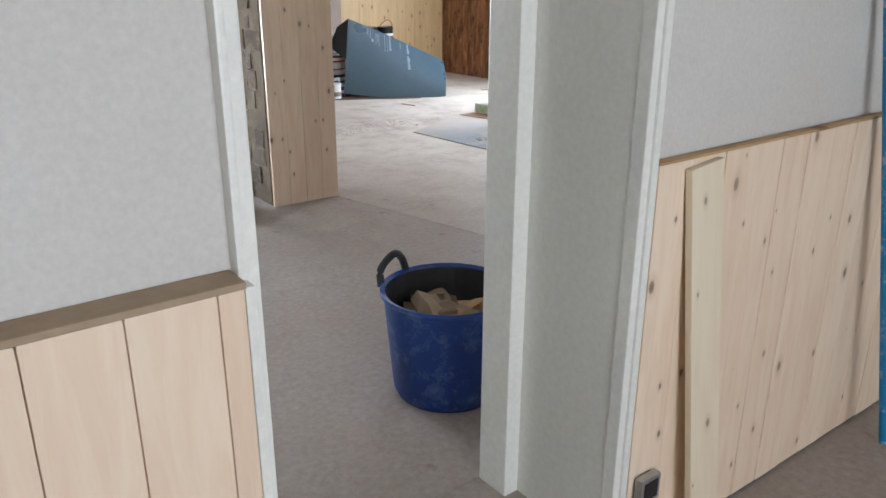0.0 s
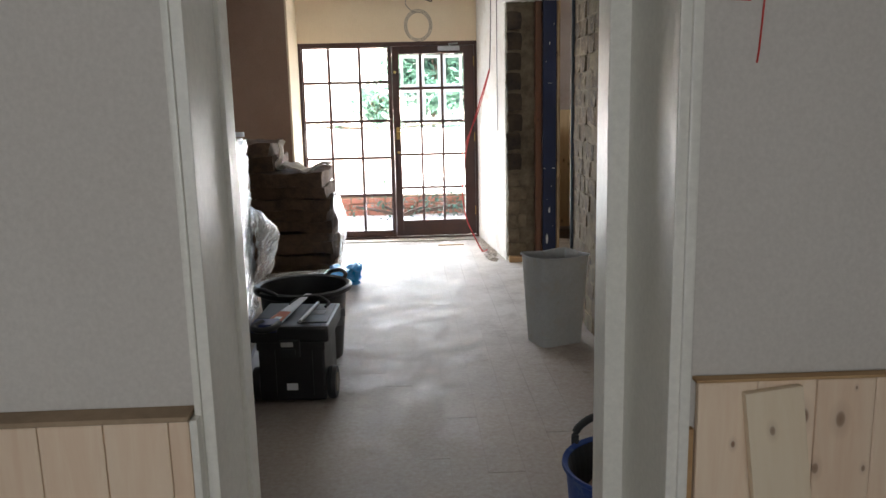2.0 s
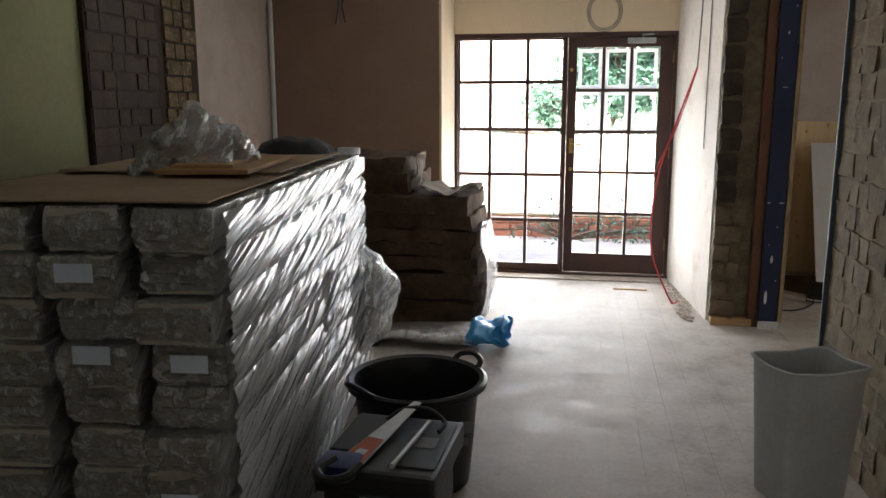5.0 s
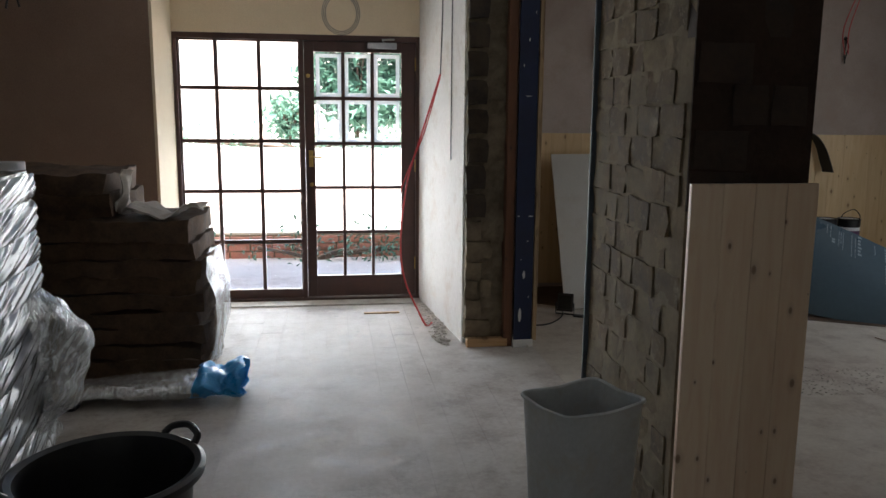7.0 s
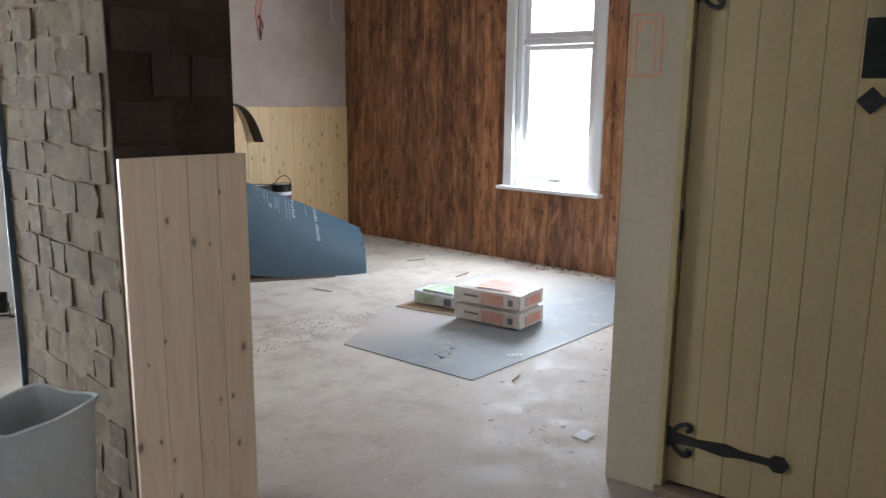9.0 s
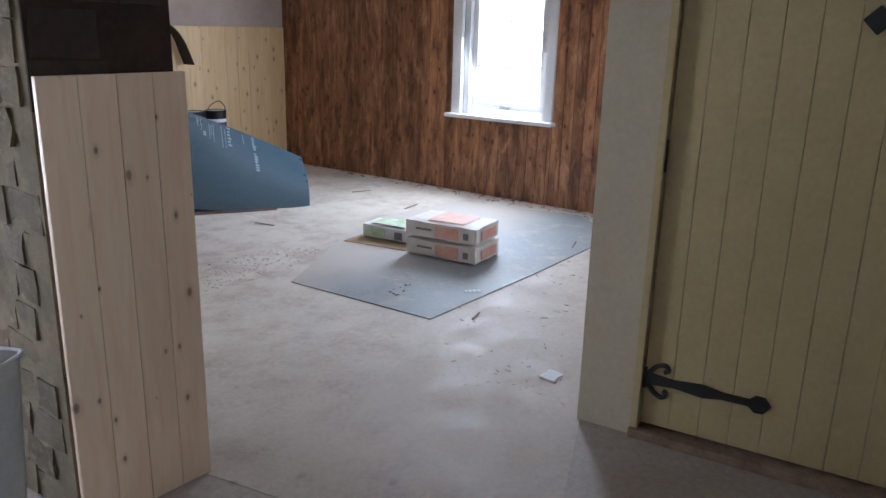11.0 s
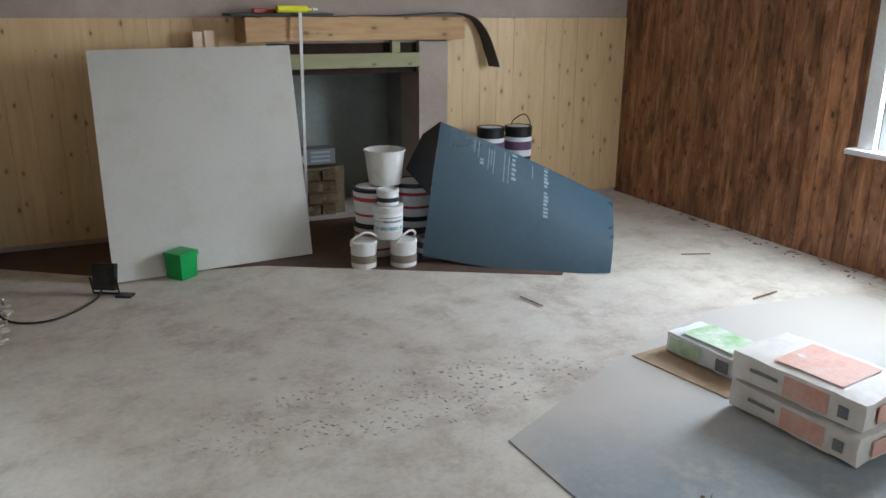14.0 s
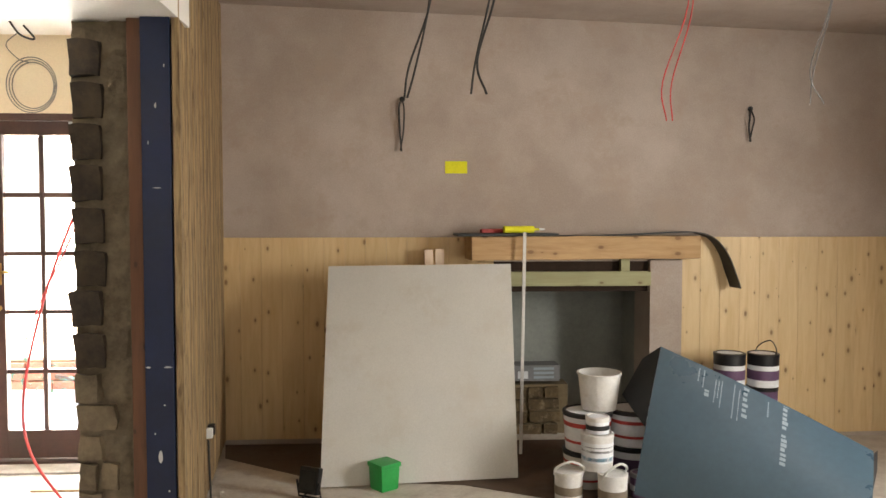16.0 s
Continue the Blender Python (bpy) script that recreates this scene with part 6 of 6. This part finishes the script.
scatter("plaster_crumbs", "crumbs along the foot of the white wall", 260, (2.42, 8.2, 0.07, 0.75), (0.008, 0.04), "crumb", 5, 0.5)
scatter("plaster_crumbs", "scattered crumbs on the entrance floor", 260, (1.9, 6.2, 1.3, 2.4), (0.003, 0.012), "crumb", 6)
scatter("wood_splinters", "dark crumbs on the grey sheet", 12, (5.0, 5.62, 0.13, 0.07), (0.006, 0.018), "splinter", 7, 0.5, 0.007)
scatter("plaster_crumbs", "debris at the foot of the cladding", 160, (2.98, 7.9, 0.05, 0.5), (0.01, 0.04), "crumb", 8, 0.5)
scatter("wood_splinters", "chips near the plank door", 30, (4.45, 4.5, 0.25, 0.3), (0.005, 0.022), "splinter", 9, 0.2)
for x, y, a, l in ((5.43, 7.30, -77, 0.17), (6.6, 6.9, 10, 0.2), (6.75, 7.6, -20, 0.18), (4.95, 5.06, 15, 0.1), (6.5, 5.35, 20, 0.16)):
    solid("floor_splinter", boxes((-l / 2, l / 2, -0.004, 0.004, 0.001, 0.006), m=pose(x, y, 0.006, 0, 0, a)), "splinter", "thin splinter of wood lying on the floor", "splinter", group="loose splinters")
solid("paper_scrap", crumple(fine_box(4.55, 4.64, 4.37, 4.44, 0.004, 0.008, 0.02), 0.006, 4, 20), "label_white", "small white paper scrap on the floor", "paper scrap")
tag = thing("paper_tag", "small white printed tag of four bars on the grey sheet", "paper tag", pose(5.25, 5.30, 0.0075, 0, 0, -38))
for k in range(4):
    part("bar", boxes((-0.045 + 0.024 * k, -0.027 + 0.024 * k, -0.022, 0.022, 0, 0.0015)), "label_white", tag)

# ---- floor boards of the entrance room ----
rnd = random.Random(44)
x = -0.9
shared = {}
while x < 4.2:
    y = 2.25 - rnd.uniform(0, 1.0)
    while y < 8.9:
        ln = rnd.choice((1.6, 2.1, 2.6))
        y0, y1 = max(y, 2.22), min(y + ln, 8.72)
        if y1 - y0 > 0.15 and x + 0.147 < (2.50 if y1 > 7.5 else 2.76 if y1 > 4.9 else 3.25):
            key = round(y1 - y0, 2)
            if key not in shared:
                shared[key] = mesh_of("floorboard", boxes((0.0003, 0.1497, 0, key - 0.0006, 0.0, 0.002), bev=0.0005), "floor")
            part("floorboard", shared[key], "floor", floor, m=pose(x, y0, 0.0005 + rnd.uniform(0, 0.0008)))
        y += ln
    x += 0.15

# ---- garden ----
gw = thing("garden_wall", "low red brick garden wall", "garden wall")
masonry(gw, pose(-2.0, 11.30, -0.06), 7.0, 0, 0.26, 0.085, [0.22, 0.225], "red_brick", seed=61)
part("core", boxes((-2.0, 5.0, 11.32, 11.50, -0.06, 0.20)), "mortar", gw)
solid("raised_bed", boxes((-6, 8, 11.50, 14.4, -0.06, 0.19)), "paving", "pale raised terrace behind the low wall", "garden terrace")
solid("retaining_wall", boxes((-7, 9, 14.4, 14.65, -0.06, 1.02), bev=0.02), "house_wall", "pale rendered retaining wall across the garden", "garden wall")
solid("upper_bed", boxes((-7, 9, 14.65, 20.95, -0.06, 0.98)), "paving", "raised upper garden behind the retaining wall", "garden bed")


def shrub(name, label, x, y, z, rx, ry, h, count, seed, leaf=0.07):
    rnd = random.Random(seed)
    t = thing(name, label, "shrub", pose(x, y, z))
    bm = bmesh.new()
    for k in range(7):
        a, r = rnd.uniform(0, 6.28), rnd.uniform(0.1, 0.6)
        tube([(0, 0, 0), (0.4 * r * rx * math.cos(a), 0.4 * r * ry * math.sin(a), h * 0.45), (r * rx * math.cos(a), r * ry * math.sin(a), h * 0.85)], 0.02, 5, 3, bm)
    part("stems", bm, "bark", t)
    bm = bmesh.new()
    hubs = [(rnd.uniform(-0.7, 0.7) * rx, rnd.uniform(-0.7, 0.7) * ry, h * rnd.uniform(0.25, 0.95), rnd.uniform(0.18, 0.42)) for _ in range(16)]
    for _ in range(count):
        cx, cy, cz, cr = rnd.choice(hubs)
        d = Vector((rnd.gauss(0, 1), rnd.gauss(0, 1), rnd.gauss(0, 0.8))) * cr * 0.6
        l = leaf * rnd.uniform(0.6, 1.5)
        q = pose(cx + d.x, cy + d.y, cz + d.z, rnd.uniform(-60, 60), rnd.uniform(-60, 60), rnd.uniform(0, 360))
        vs = [bm.verts.new(q @ Vector(p)) for p in ((-l, 0, 0), (0, -l * 0.35, 0.01), (l, 0, -0.01), (0, l * 0.35, 0.01))]
        bm.faces.new(vs)
    part("foliage", bm, "leaf", t)
    return t


shrub("garden_shrub", "tall feathery green shrub above the retaining wall", 2.15, 16.4, 0.98, 0.9, 0.6, 2.1, 5200, 1, 0.085)
shrub("garden_shrub", "tall feathery green shrub beside another", 3.2, 16.8, 0.98, 0.9, 0.6, 2.3, 4200, 6, 0.085)
shrub("garden_shrub", "small leafy green shrub on the upper garden", 1.0, 16.2, 0.98, 0.35, 0.4, 0.75, 900, 2)
shrub("garden_shrub", "low trailing plants along the retaining wall", 1.2, 14.75, 0.98, 3.2, 0.12, 0.14, 1500, 7, 0.04)
shrub("garden_shrub", "low leafy plants at the foot of the brick wall", 1.5, 11.15, -0.06, 2.2, 0.14, 0.16, 900, 3, 0.035)
structure("ground_side", boxes((8.3, 60, -30, 9.3, -0.4, -0.06)), "paving", "pale paved ground beside the house")
solid("garden_wall", boxes((-12, 16, 21.0, 21.3, -0.06, 3.4), bev=0.02), "house_wall", "tall pale rendered boundary wall behind the garden", "garden wall")
solid("garden_wall", boxes((13.0, 13.3, -6, 21, -0.06, 2.6), bev=0.02), "house_wall", "pale rendered boundary wall beside the house", "garden wall")
